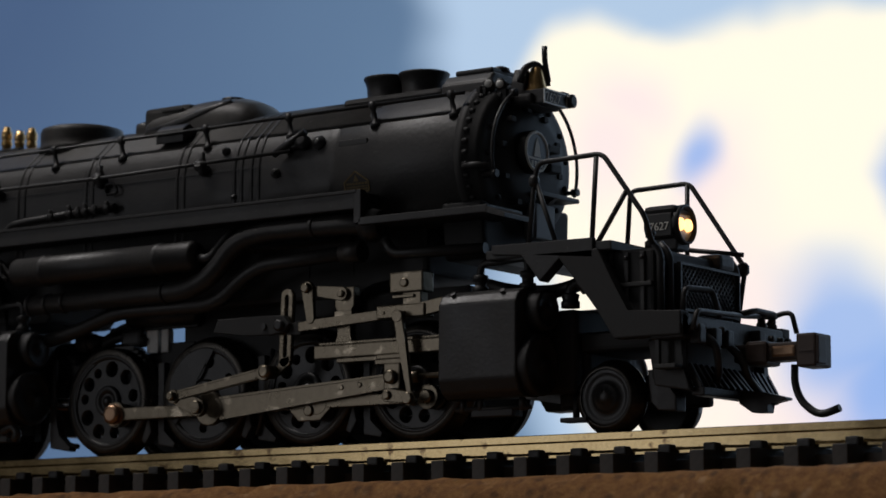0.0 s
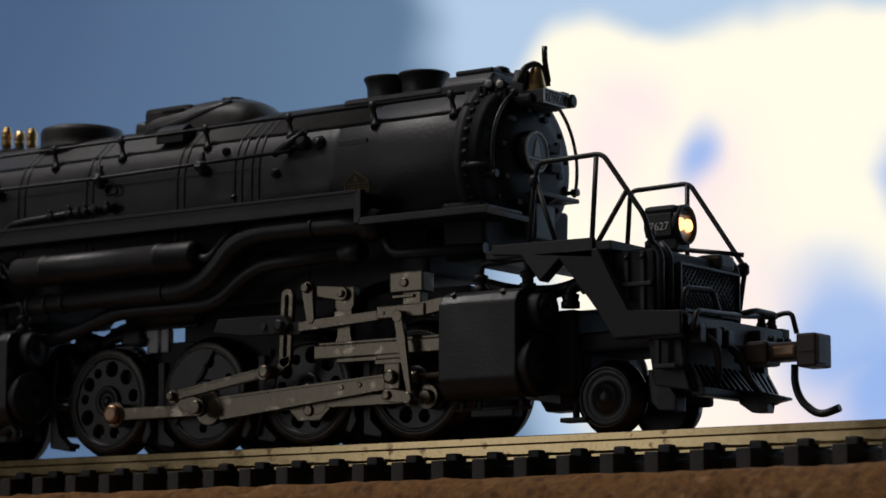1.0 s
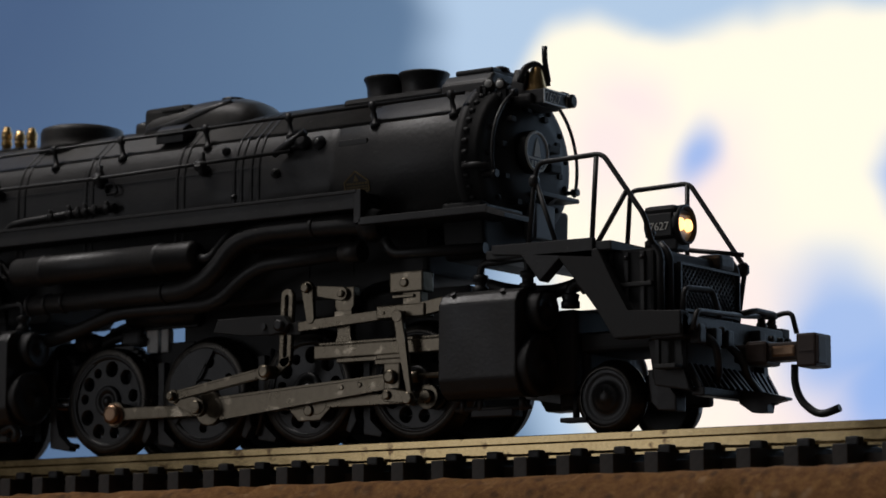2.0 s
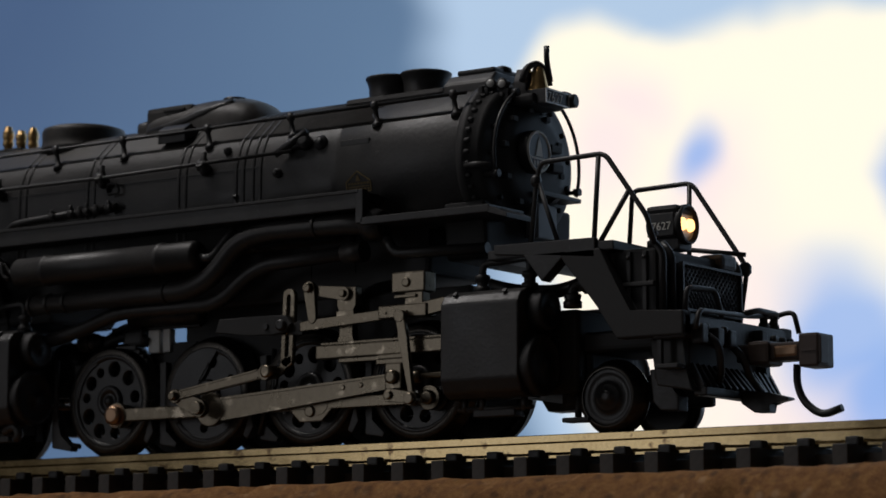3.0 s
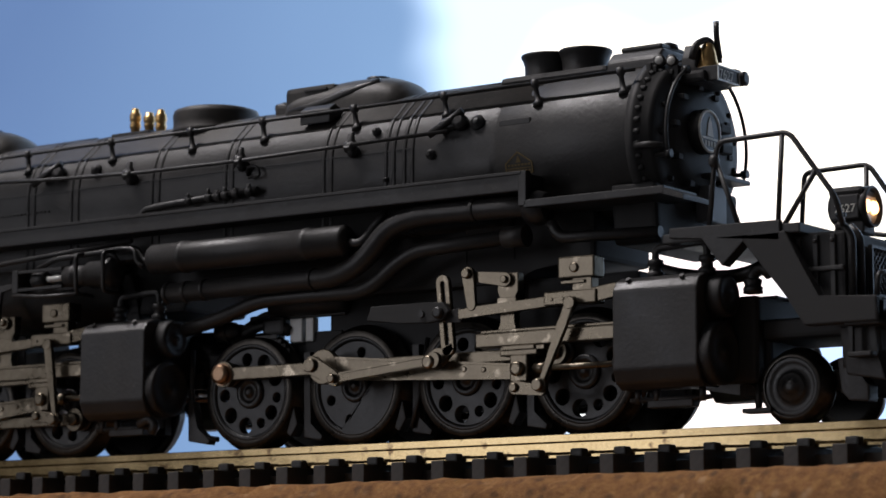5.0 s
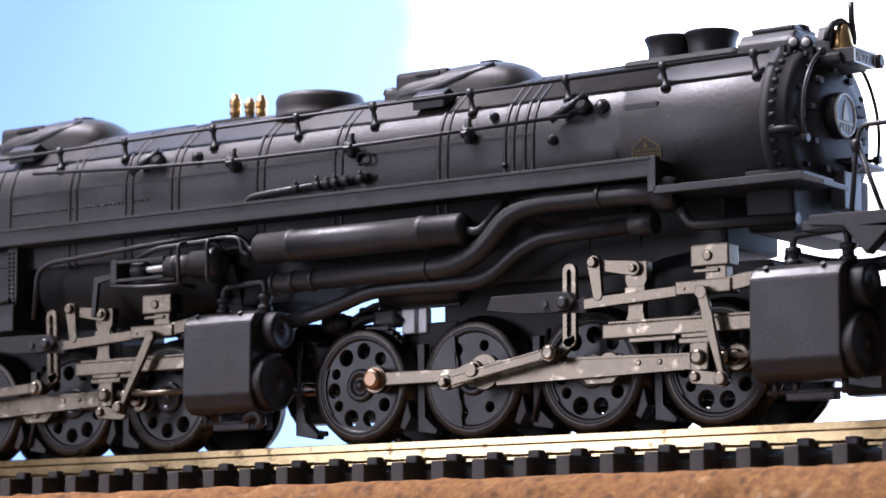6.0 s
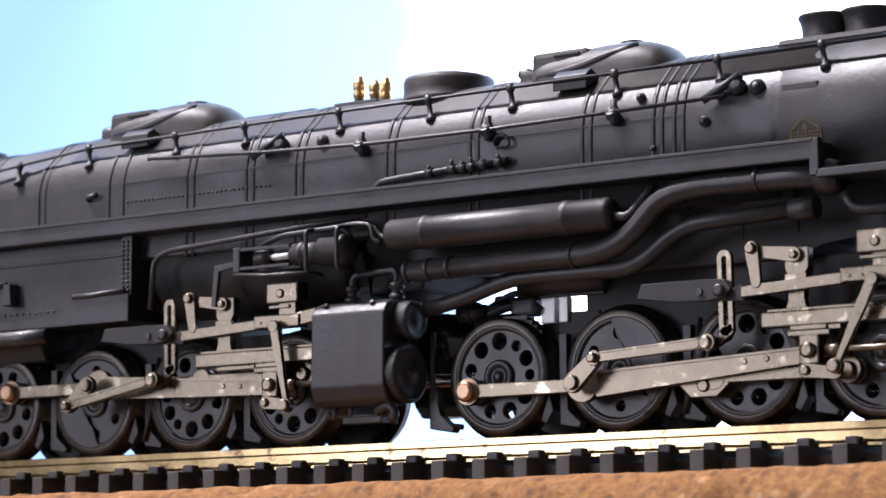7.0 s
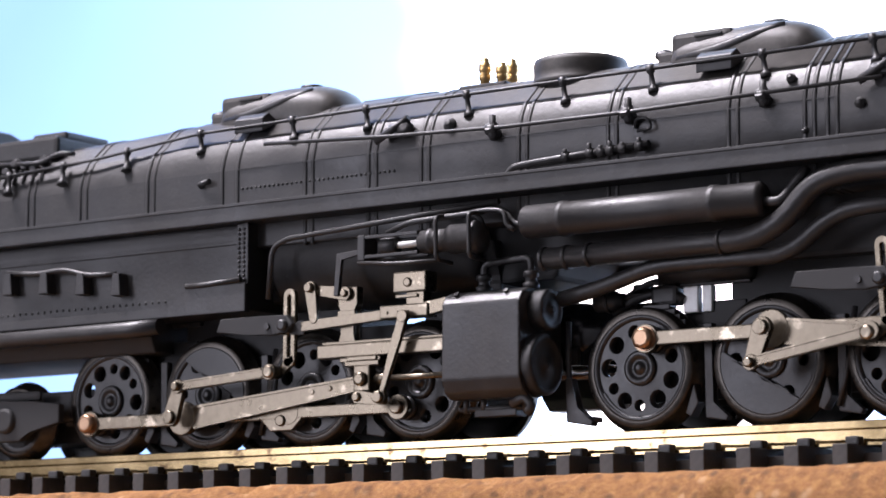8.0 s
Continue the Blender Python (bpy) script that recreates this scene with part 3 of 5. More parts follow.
def valve_gear(parent, g):
    d = g.dx
    # slide bar
    bm = box(bm_new(), -11.4 + d, 3.4 + d, -8.6, -7.3, 7.3, 8.5, 0.12)
    guide = part("slide_bar", bm, STEEL, parent, "grey metal crosshead slide bar")
    part("slide_cap", box(bm_new(), -10.9 + d, 3.3 + d, -8.5, -7.4, 8.5, 8.75, 0.06), STEEL, guide)
    part("bar_shim", box(bm_new(), -8.8 + d, -4.4 + d, -8.7, -7.6, 6.85, 7.25, 0.08), STEEL, guide)
    # guide bracket with post and reverse-shaft arm
    bm = prism(bm_new(), [(-9.7 + d, 8.5), (-7.6 + d, 8.5), (-8.0 + d, 9.4), (-8.0 + d, 11.4), (-7.5 + d, 12.0), (-7.5 + d, 13.6), (-9.6 + d, 13.6), (-9.6 + d, 12.0), (-9.2 + d, 11.4), (-9.2 + d, 9.4)], -7.9, -7.0, 0.08)
    br = part("guide_bracket", bm, STEEL, parent, "grey metal guide bracket")
    bm = box(bm_new(), -9.5 + d, -7.6 + d, -8.1, -7.8, 11.0, 11.5, 0.05)
    part("bracket_rib", bm, STEEL, br)
    bm = prism(bm_new(), capsule(-12.0 + d, 13.5, 0.4, -8.6 + d, 13.0, 0.62), -8.3, -7.9, 0.06)
    part("reverse_arm", bm, STEEL, br)
    part("arm_pin", lathe(bm_new(), [(-8.6, 0.25), (-8.55, 0.32), (-8.2, 0.34)], (-8.6 + d, 0, 13.0), "y", 14), STEEL, br)
    # lifting link and radius rod
    bm = prism(bm_new(), capsule(-12.15 + d, 13.7, 0.62, -11.75 + d, 10.9, 0.4), -8.7, -8.3, 0.06)
    lift = part("lifting_link", bm, STEEL, parent, "grey metal lifting link")
    part("lift_pin", lathe(bm_new(), [(-9.1, 0.34), (-9.0, 0.45), (-8.6, 0.46)], (-12.15 + d, 0, 13.7), "y", 14), STEEL, lift)
    bm = prism(bm_new(), [(-13.2 + d, 9.85), (-4.0 + d, 10.35), (-4.0 + d, 11.25), (-11.6 + d, 10.85), (-13.2 + d, 10.75)], -8.6, -8.1, 0.08)
    rr = part("radius_rod", bm, STEEL, parent, "grey metal radius rod")
    part("rod_hook", prism(bm_new(), [(-14.6 + d, 9.7), (-13.0 + d, 9.6), (-12.6 + d, 10.4), (-13.2 + d, 10.9), (-14.6 + d, 10.5)], -8.5, -8.15, 0.06), DULL, rr)
    # valve crosshead guide
    bm = box(bm_new(), -4.2 + d, 0.9 + d, -9.1, -7.6, 10.35, 11.5, 0.12)
    box(bm, 0.2 + d, 3.2 + d, -8.7, -7.4, 10.7, 11.4, 0.1)
    vg = part("valve_guide", bm, STEEL, parent, "grey metal valve crosshead guide")
    bm = bm_new()
    for i in range(3):
        lathe(bm, [(-9.22, 0.12), (-9.08, 0.16)], (-3.4 + i * 1.1 + d, 0, 10.85), "y", 8)
    part("guide_bolt", bm, STEEL, vg)
    bm = box(bm_new(), -1.5 + d, 0.4 + d, -8.9, -7.8, 11.4, 12.6, 0.08)
    part("guide_neck", bm, STEEL, vg)
    bm = box(bm_new(), -2.7 + d, 0.8 + d, -9.2, -7.5, 12.5, 14.3, 0.14)
    part("guide_cap", bm, STEEL, vg)
    part("cap_bolt", lathe(bm_new(), [(-9.4, 0.3), (-9.35, 0.4), (-9.15, 0.42)], (-1.1 + d, 0, 13.35), "y", 14), STEEL, vg)
    part("cap_ledge", box(bm_new(), -2.5 + d, -0.2 + d, -9.1, -8.6, 12.05, 12.35, 0.06), STEEL, vg)
    part("guide_arm", prism(bm_new(), [(-0.6 + d, 11.5), (2.6 + d, 11.9), (3.2 + d, 11.5), (3.2 + d, 10.8), (0.6 + d, 10.4)], -8.9, -8.4, 0.08), STEEL, vg)
    # link support
    bm = prism(bm_new(), [(-22.5 + d, 10.3), (-19.0 + d, 9.9), (-16.0 + d, 9.7), (-14.4 + d, 9.9), (-13.8 + d, 10.6), (-14.4 + d, 11.4), (-17.0 + d, 11.5), (-22.0 + d, 11.5)], -9.1, -8.55, 0.1)
    lh = part("link_hanger", bm, DULL, parent)
    bm = lathe(bm_new(), [(-9.5, 0.3), (-9.45, 0.5), (-8.5, 0.55)], (LINK[0] + d, 0, LINK[1]), "y", 14)
    lathe(bm, [(-9.3, 0.3), (-9.0, 0.32)], (LINK[0] - 1.8 + d, 0, LINK[1]), "y", 10)
    part("link_bearing", bm, BLACK, lh)
    # expansion link, with its slot
    bm = bm_new()
    plate(bm, capsule(0.1, -3.0, 0.62, 0.1, 2.7, 0.62), [capsule(0.1, 0.85, 0.24, 0.1, 2.6, 0.24, 6), capsule(0.1, -2.6, 0.24, 0.1, -0.85, 0.24, 6)], -8.4, -7.9)
    prism(bm, [(-1.5, -3.9), (-1.0, -4.5), (-0.4, -4.2), (0.75, -3.2), (0.6, -2.6), (-0.4, -2.9), (-0.6, -3.6)], -8.4, -7.9, 0.05)
    link = part("expansion_link", bm, STEEL, parent, "slotted grey metal expansion link")
    part("link_pin", lathe(bm_new(), [(-9.8, 0.4), (-9.7, 0.58), (-8.2, 0.6)], (-LINK_OFF, 0, -LINK_R + 0.2), "y", 16), STEEL, link)

    def rock(t):
        return pose((LINK[0] + d) * MM, 0, LINK[1] * MM, 0, -math.degrees(g.link(t)), 0)
    MOVES.append((link, rock))
    # eccentric rod
    L = ROD_E
    bm = prism(bm_new(), [(0.5, -0.42), (L - 0.6, -0.48), (L - 0.6, 0.48), (0.5, 0.42)], -9.5, -9.1, 0.06)
    prism(bm, circle(0, 0, 0.66, 20), -9.55, -9.05, 0.06)
    prism(bm, circle(L, 0, 0.72, 20), -9.55, -9.05, 0.06)
    for z in (-0.36, 0.3):
        prism(bm, [(0.7, z), (L - 0.8, z), (L - 0.8, z + 0.12), (0.7, z + 0.12)], -9.62, -9.45)
    er = part("eccentric_rod", bm, STEEL, parent, "fluted grey metal eccentric rod")

    def rock_rod(t):
        ex, ez = g.ecc(t)
        k = g.link(t)
        tx, tz = LINK[0] + LINK_R * math.sin(k) - LINK_OFF, LINK[1] - LINK_R * math.cos(k) + 0.2
        return pose((ex + d) * MM, 0, ez * MM, 0, -math.degrees(math.atan2(tz - ez, tx - ex)), 0)
    MOVES.append((er, rock_rod))
    side_rod(parent, g)
    main_rod(parent, g)
    crosshead(parent, g)


def cylinder(parent, d, far=False):
    """Cylinder block with valve chest, jacket, heads and the pipes on top."""
    s = -1 if far else 1
    prof = [(-3.5, 12.3), (-8.6, 12.15), (-9.5, 11.75), (-10.0, 11.0), (-10.05, 4.6), (-9.6, 3.5), (-8.8, 3.0), (-6.6, 3.0), (-5.6, 3.9), (-3.5, 7.0)]
    prof = [(-a, b - 0.8 if b > 10 else b) for a, b in prof] if far else prof
    cy = part("cylinder_block", prism_x(bm_new(), prof, 3.0 + d, 10.9 + d, 0.22), BLACK, parent, "satin black cylinder block with a plain jacket")
    y = -7.3 * s
    bm = lathe(bm_new(), [(10.8, 2.6), (11.7, 2.6), (11.85, 2.5), (11.88, 2.1), (11.8, 2.05), (11.85, 0.4), (12.0, 0.35), (12.05, 0.1)], (d, y, 5.7), "x", 32)
    part("cylinder_head", bm, DULL, cy)
    bm = lathe(bm_new(), [(10.8, 1.75), (12.1, 1.75), (12.25, 1.65), (12.28, 1.35), (12.2, 1.3), (12.25, 0.3), (12.5, 0.25)], (d, y + 0.2 * s, 10.3), "x", 26)
    part("valve_head", bm, DULL, cy)
    bm = lathe(bm_new(), [(0.0, 0.5), (0.9, 0.8), (3.1, 0.9)], (2.1 + d, -8.2 * s, 5.3), "x", 18)
    part("rod_gland", bm, BLACK, cy)
    for x in (4.3, 9.3):
        part("jacket_bolt", lathe(bm_new(), [(0, 0.26), (0.12, 0.22)], (x + d, -9.55 * s, 11.85), (0, -0.7 * s, 0.7), 8), BLACK, cy)
    # relief pipes on top
    if far:
        return
    bm = pipe(bm_new(), [(5.6 + d, -7.4 * s, 12.2), (5.6 + d, -7.4 * s, 14.6), (10.4 + d, -7.4 * s, 14.8), (10.4 + d, -7.4 * s, 12.2)], 0.32, 10, 0.7)
    for x in (5.6, 10.4):
        lathe(bm, [(0, 0.7), (0.5, 0.72), (0.6, 0.5), (1.0, 0.5), (1.1, 0.68), (1.5, 0.66), (1.6, 0.4)], (x + d, -7.4 * s, 12.1), "z", 14)
    part("relief_pipe", bm, BLACK, cy)
    # drain pipes below
    bm = pipe(bm_new(), [(3.5 + d, -8.0 * s, 2.2), (11.0 + d, -8.0 * s, 2.2)], 0.22, 8)
    for x in (4.2, 6.0, 10.2):
        rod(bm, (x + d, -8.0 * s, 3.1), (x + d, -8.0 * s, 1.9), 0.3, 8)
    box(bm, 5.2 + d, 9.4 + d, -8.3, -7.1, 1.5, 2.1, 0.1)
    part("drain_cock", bm, BLACK, cy)


def engine_unit(parent, g, name):
    d = g.dx
    for h in range(4):
        driver_wheel(parent, g, h, h == 2)
        driver_wheel(parent, g, h, h == 2, mirror=True)
    valve_gear(parent, g)
    cylinder(parent, d)
    cylinder(parent, d, far=True)
    bm = box(bm_new(), -41.5 + d, 2.6 + d, -3.6, -2.6, 2.4, 8.6, 0.1)
    box(bm, -41.5 + d, 2.6 + d, 2.6, 3.6, 2.4, 8.6, 0.1)
    box(bm, -41.0 + d, 2.5 + d, -2.6, 2.6, 3.0, 7.6)
    fr = part("engine_frame", bm, DULL, parent)
    if name == "front":
        part("waist_casting", box(bm_new(), -31.0 + d, 1.5 + d, -3.2, 3.2, 8.0, 13.6, 0.3), DULL, fr)
    else:
        for x0, x1, top in ((-31.0, -10.6, 13.6), (-10.59, -3.61, 10.6), (-3.6, 1.5, 13.6)):
            part("waist_casting", box(bm_new(), x0 + d, x1 + d, -3.2, 3.2, 8.0, top, 0.2), DULL, fr)
    part("spring_rigging", box(box(bm_new(), -41.0 + d, -30.8 + d, -3.0, 3.0, 8.0, 9.7, 0.3), -33.6 + d, -29.5 + d, -3.4, -1.0, 8.2, 10.5, 0.15), DULL, fr)
    part("equaliser_beam", pipe(bm_new(), [(-42.0 + d, -3.6, 10.2), (-39.2 + d, -3.7, 11.3), (-36.4 + d, -3.7, 11.5), (-35.2 + d, -3.7, 10.6)], 0.5, 10, 1.0), BLACK, fr)
    for x in HUBS:
        part("axle", lathe(bm_new(), [(-4.2, 0.8), (4.2, 0.8)], (x + d, 0, HUB_Z), "y", 14), DULL, fr)
    for x in (-8.4, -20.3, -32.3):
        bm = prism(bm_new(), [(x - 0.3 + d, 8.5), (x + 0.5 + d, 8.5), (x + 0.45 + d, 2.0), (x + 1.9 + d, 0.9), (x + 1.7 + d, 0.5), (x - 0.2 + d, 0.8)], -5.0, -4.2, 0.1)
        part("brake_hanger", bm, BLACK, fr)
        bm = prism(bm_new(), [(x - 0.9 + d, 3.6), (x - 0.5 + d, 2.0), (x - 1.2 + d, 0.9), (x - 1.7 + d, 1.2)], -5.6, -4.4, 0.1)
        part("brake_shoe", bm, BLACK, fr)
    for x0, x1, z0, z1 in ((-40.4, -38.9, 11.3, 12.4), (-38.0, -36.9, 11.2, 12.0), (-36.2, -35.5, 11.3, 13.0)):
        part("equaliser_lug", box(bm_new(), x0 + d, x1 + d, -3.2, -2.0, z0, z1, 0.25), DULL, fr)
    part("brake_pipe", pipe(bm_new(), [(-41.0 + d, -3.2, 11.3), (-38.4 + d, -3.3, 12.5), (-35.0 + d, -3.2, 12.2), (-30.0 + d, -3.3, 12.6)], 0.3, 8, 0.9), BLACK, fr)
    for x0, x1 in ((-35.2, -33.8), (-33.4, -32.5)):
        part("spring_hanger", box(bm_new(), x0 + d, x1 + d, -3.7, -2.9, 9.6, 11.8, 0.1), LENS_GREY, fr, "pale grey spring hanger")
    part("hanger_tie", box(bm_new(), -35.6 + d, -29.0 + d, -3.6, -3.0, 11.8, 12.2, 0.1), BLACK, fr)
    bm = bm_new()
    for i in range(4):
        box(bm, -40 + i * 0.5 + d, -34.5 - i * 0.5 + d, -4.6, -3.4, 8.6 + i * 0.45, 9.0 + i * 0.45, 0.05)
    part("leaf_spring", bm, BLACK, fr)
    part("sand_pipe", pipe(bm_new(), [(-19 + d, -4.8, 9), (-19.6 + d, -5.2, 4), (-20.4 + d, -5.2, 1.2)], 0.22, 8, 1.0), BLACK, fr)


# ---------------------------------------------------------------- boiler and everything on it
BZ, BR = 24.55, 7.0
BANDS = [-106.6, -99.6, -90.7, -81.0, -71.8, -64.7, -59.0, -48.8, -39.9, -28.5, -21.6, -19.6]


def on_boiler(deg, r=BR):
    """y, z on the boiler shell; 0 degrees is the near side, 90 the top."""
    return -r * math.cos(radians(deg)), BZ + r * math.sin(radians(deg))


SIDE, SHOULDER, CROWN = 7.5, 32.5, 62.5


def shell(x):
    """The jacket's radius, drawn in towards the firebox end."""
    return float(np.interp(x, [-112, -98, -88, -60], [6.2, 6.45, 6.95, 6.98]))


def flattened(bm):
    """Gives a turned shell the jacket's section: upright sides, a round shoulder and a flat slope above it."""
    mid, half = radians((SHOULDER + CROWN) / 2), radians((CROWN - SHOULDER) / 2)
    sharp = set()
    for w in bm.verts:
        if w.co.x > 2.8:
            continue
        y, z = abs(w.co.y), w.co.z - BZ
        r0, th = math.hypot(y, z), math.atan2(z, y)
        deg = math.degrees(th)
        for a in (SIDE, SHOULDER):
            if abs(deg - a) < 0.2 and (a == SHOULDER or w.co.x < -11.2):
                sharp.add((w, a))
        if -70 < deg < SIDE and w.co.x < -11.2:
            w.co.y = math.copysign(r0 * math.cos(radians(SIDE)), w.co.y)
        elif SHOULDER < deg < CROWN:
            k = math.cos(half) / math.cos(th - mid)
            w.co.y *= k
            w.co.z = BZ + z * k
    at = {w: a for w, a in sharp}
    for e in bm.edges:
        a, b = (at.get(w) for w in e.verts)
        if a is not None and a == b:
            e.smooth = False
    return bm


def top_sheet(r0, x0, x1):
    """The sheet over the boiler's top, from shoulder to shoulder."""
    mid, half = radians((SHOULDER + CROWN) / 2), radians((CROWN - SHOULDER) / 2)
    bm = bm_new()
    arc = []
    for i in range(47):
        deg = SHOULDER + i * (180 - 2 * SHOULDER) / 46
        up = deg if deg <= 90 else 180 - deg
        k = math.cos(half) / math.cos(radians(up) - mid) if up < CROWN else 1.0
        arc.append((-k * math.cos(radians(deg)), k * math.sin(radians(deg))))
    rows = [[bm.verts.new((x, a * rr, BZ + b * rr)) for a, b in arc] for x, rr in ((x0, r0 - 0.3), (x0, r0), (x1, r0), (x1, r0 - 0.3))]
    for p, q in zip(rows, rows[1:]):
        for i in range(len(arc) - 1):
            f = bm.faces.new((p[i], p[i + 1], q[i + 1], q[i]))
            f.smooth = True
    for k in (0, -1):
        bm.faces.new([row[k] for row in rows])
    return bm


def boiler(loco):
    b = part("boiler", flattened(lathe(bm_new(), [(-112, shell(-112)), (-98, shell(-98)), (-88, shell(-88)), (-60, 6.98), (-11.3, 6.98), (-10.9, 7.0), (-10.5, 6.93), (-10.4, 6.98), (3.0, 6.98), (3.2, 6.9)], (0, 0, BZ), "x", 144)), BLACK, loco,
             "satin black boiler jacket")
    for x in BANDS:
        for o in (-0.42, 0.42) if x != -81.0 else (-0.9, 0.9):
            part("boiler_band", flattened(lathe(bm_new(), [(a, shell(x) + h) for a, h in ((-0.2, -0.13), (-0.19, 0.05), (-0.1, 0.11), (0.1, 0.11), (0.19, 0.05), (0.2, -0.13))], (x + o, 0, BZ), "x", 144, close=False)), BLACK, b)
    part("top_sheet", top_sheet(7.02, -87.8, 2.5), DUSTY, b, "dusty brown-black sheet over the boiler top")
    # seam strip at the upper side and a rivet row
    y, z = on_boiler(SIDE)
    part("jacket_seam", box(bm_new(), -80, -19, -0.06, 0.06, -0.05, 0.05), BLACK, b, at=(0, y, z))
    rv = bm_new()
    for i in range(34):
        x = -79.5 + i * 0.52
        lathe(rv, [(0, 0.14), (0.1, 0.1), (0.13, 0.03)], (x, -6.91, BZ - 0.9), (0, -1, 0), 6)
    part("rivet_row", rv, BLACK, b)
    # smokebox ring, front and door
    sb = part("smokebox_front", lathe(bm_new(), [(2.6, 7.0), (2.7, 7.3), (3.5, 7.3), (3.6, 6.95), (4.7, 6.9), (5.0, 6.6), (5.15, 6.0), (5.3, 4.9), (5.7, 4.7), (6.0, 3.6), (6.2, 1.9), (6.3, 0.2)], (0, 0, BZ), "x", 72), DULL, loco,
              "matt black smokebox front with bolts and a round door")
    for w in sb.data.vertices:
        if w.co.x > 3.55 * MM:
            w.co.y = w.co.y * 1.09 + 0.5 * MM
    bolt = finish(lathe(bm_new(), [(0, 0.27), (0.42, 0.25), (0.5, 0.14)], (0, 0, 0), "x", 8), "smokebox_bolt", DULL)
    for i in range(44):
        a = 2 * math.pi * i / 44
        part("smokebox_bolt", bolt, None, sb, at=(3.5, 0.5 - 7.55 * math.cos(a), BZ + 7.0 * math.sin(a)))
        if i % 3 == 0:
            part("front_bolt", bolt, None, sb, at=(5.0, 0.5 - 6.2 * math.cos(a), BZ + 5.7 * math.sin(a)))
    for i in range(10):
        a = 2 * math.pi * (i + 0.3) / 10
        part("door_dog", box(bm_new(), 6.6, 7.3, -0.35, 0.35, -0.25, 0.25, 0.08), DULL, sb, at=(-1.1, -4.5 * math.cos(a), BZ + 4.5 * math.sin(a)))
    # round plaque
    py, pz = -0.9, 25.1
    pl = part("plaque", lathe(bm_new(), [(7.0, 1.9), (8.2, 1.9), (8.3, 1.8), (8.3, 1.62), (8.22, 1.6)], (0, py, pz), "x", 40), DULL, sb)
    pl.location = [-1.15 * MM, 0, 0]
    part("plaque_rim", lathe(bm_new(), [(8.25, 1.86), (8.38, 1.8), (8.38, 1.62), (8.25, 1.58)], (0, py, pz), "x", 40, close=False), WHITE, pl, "cream plaque rim")
    part("plaque_field", lathe(bm_new(), [(8.24, 1.6), (8.28, 1.58)], (0, py, pz), "x", 36), BLUEGREY, pl, "blue-grey plaque field")
    # dome shape and bars of the emblem
    bm = prism_x(bm_new(), [(py - 0.55, pz - 0.45), (py + 0.55, pz - 0.45), (py + 0.4, pz + 0.1), (py + 0.28, pz + 0.65), (py, pz + 1.25), (py - 0.28, pz + 0.65), (py - 0.4, pz + 0.1)], 8.28, 8.36)
    part("emblem_dome", bm, WHITE, pl)
    bm = prism_x(bm_new(), [(py - 1.45, pz - 0.55), (py + 1.45, pz - 0.55), (py + 1.2, pz - 0.72), (py - 1.2, pz - 0.72)], 8.28, 8.35)
    for k in (-0.75, -0.25, 0.25, 0.75):
        box(bm, 8.28, 8.35, py + k - 0.12, py + k + 0.12, pz - 1.3, pz - 0.85)
    part("emblem_bar", bm, WHITE, pl)
    # curved grab rails on the front
    for s in (-1, 1):
        pts = [(5.5, 0.3 + s * 6.6 * math.cos(radians(a)) * 1.03, BZ + 6.6 * math.sin(radians(a)) * 0.97) for a in range(-22, 66, 6)]
        g = part("grab_rail", pipe(bm_new(), [(x + 0.7, y, z) for x, y, z in pts], 0.16, 8), BLACK, sb)
        for a in (-18, 60):
            y, z = 0.3 + s * 6.6 * math.cos(radians(a)) * 1.03, BZ + 6.6 * math.sin(radians(a)) * 0.97
            part("rail_post", lathe(bm_new(), [(4.8, 0.22), (5.9, 0.18), (5.9, 0.35), (6.5, 0.35)], (0, y, z), "x", 10), BLACK, g)
    part("mounting_pipe", pipe(bm_new(), [(3.6, -7.0, 23.3), (5.0, -7.5, 23.3), (5.9, -6.6, 23.2)], 0.28, 10, 0.8), BLACK, sb)
    part("door_step", box(bm_new(), 5.3, 7.4, -0.5, 5.6, 21.3, 21.7, 0.1), BLACK, sb)
    part("step_bracket", prism(bm_new(), [(5.0, 21.3), (7.2, 21.3), (5.2, 20.2)], 1.8, 2.4), BLACK, sb)
    part("grey_box", box(bm_new(), 5.4, 6.7, -0.4, 2.6, 17.6, 20.7, 0.12), surface("dark_grey_metal", (0.09, 0.09, 0.092), (0.14, 0.14, 0.14), (0.35, 0.5)), sb, "dark grey equipment box")
    part("hinge_bracket", box(bm_new(), 5.3, 7.0, 1.6, 3.4, 23.7, 24.5, 0.15), DULL, sb)
    part("hinge_bracket", box(bm_new(), 5.5, 7.1, 1.2, 3.0, 25.4, 26.1, 0.15), DULL, sb)

    # smokestacks
    st = part("smokestack", bm_new_stack(), BLACK, loco, "twin black smokestack with flared rims")
    part("stack_base", box(bm_new(), -12.6, -1.6, -3.0, 3.0, 30.6, 31.6, 0.5), BLACK, st)
    # feedwater heater hump behind the front, with two lamps
    bm = prism_x(bm_new(), [(-3.2, 30.4), (-3.1, 31.6), (-2.2, 32.5), (2.2, 32.5), (3.1, 31.6), (3.2, 30.4)], -1.6, 3.6, 0.35)
    fw = part("heater_casing", bm, BLACK, loco)
    part("casing_lid", box(bm_new(), -0.8, 3.2, -2.0, 2.0, 32.5, 33.0, 0.2), BLACK, fw)
    part("casing_knob", lathe(bm_new(), [(32.8, 0.9), (33.2, 0.8), (33.4, 0.3)], (2.6, 0.2, 0), "z", 16), BLACK, fw)
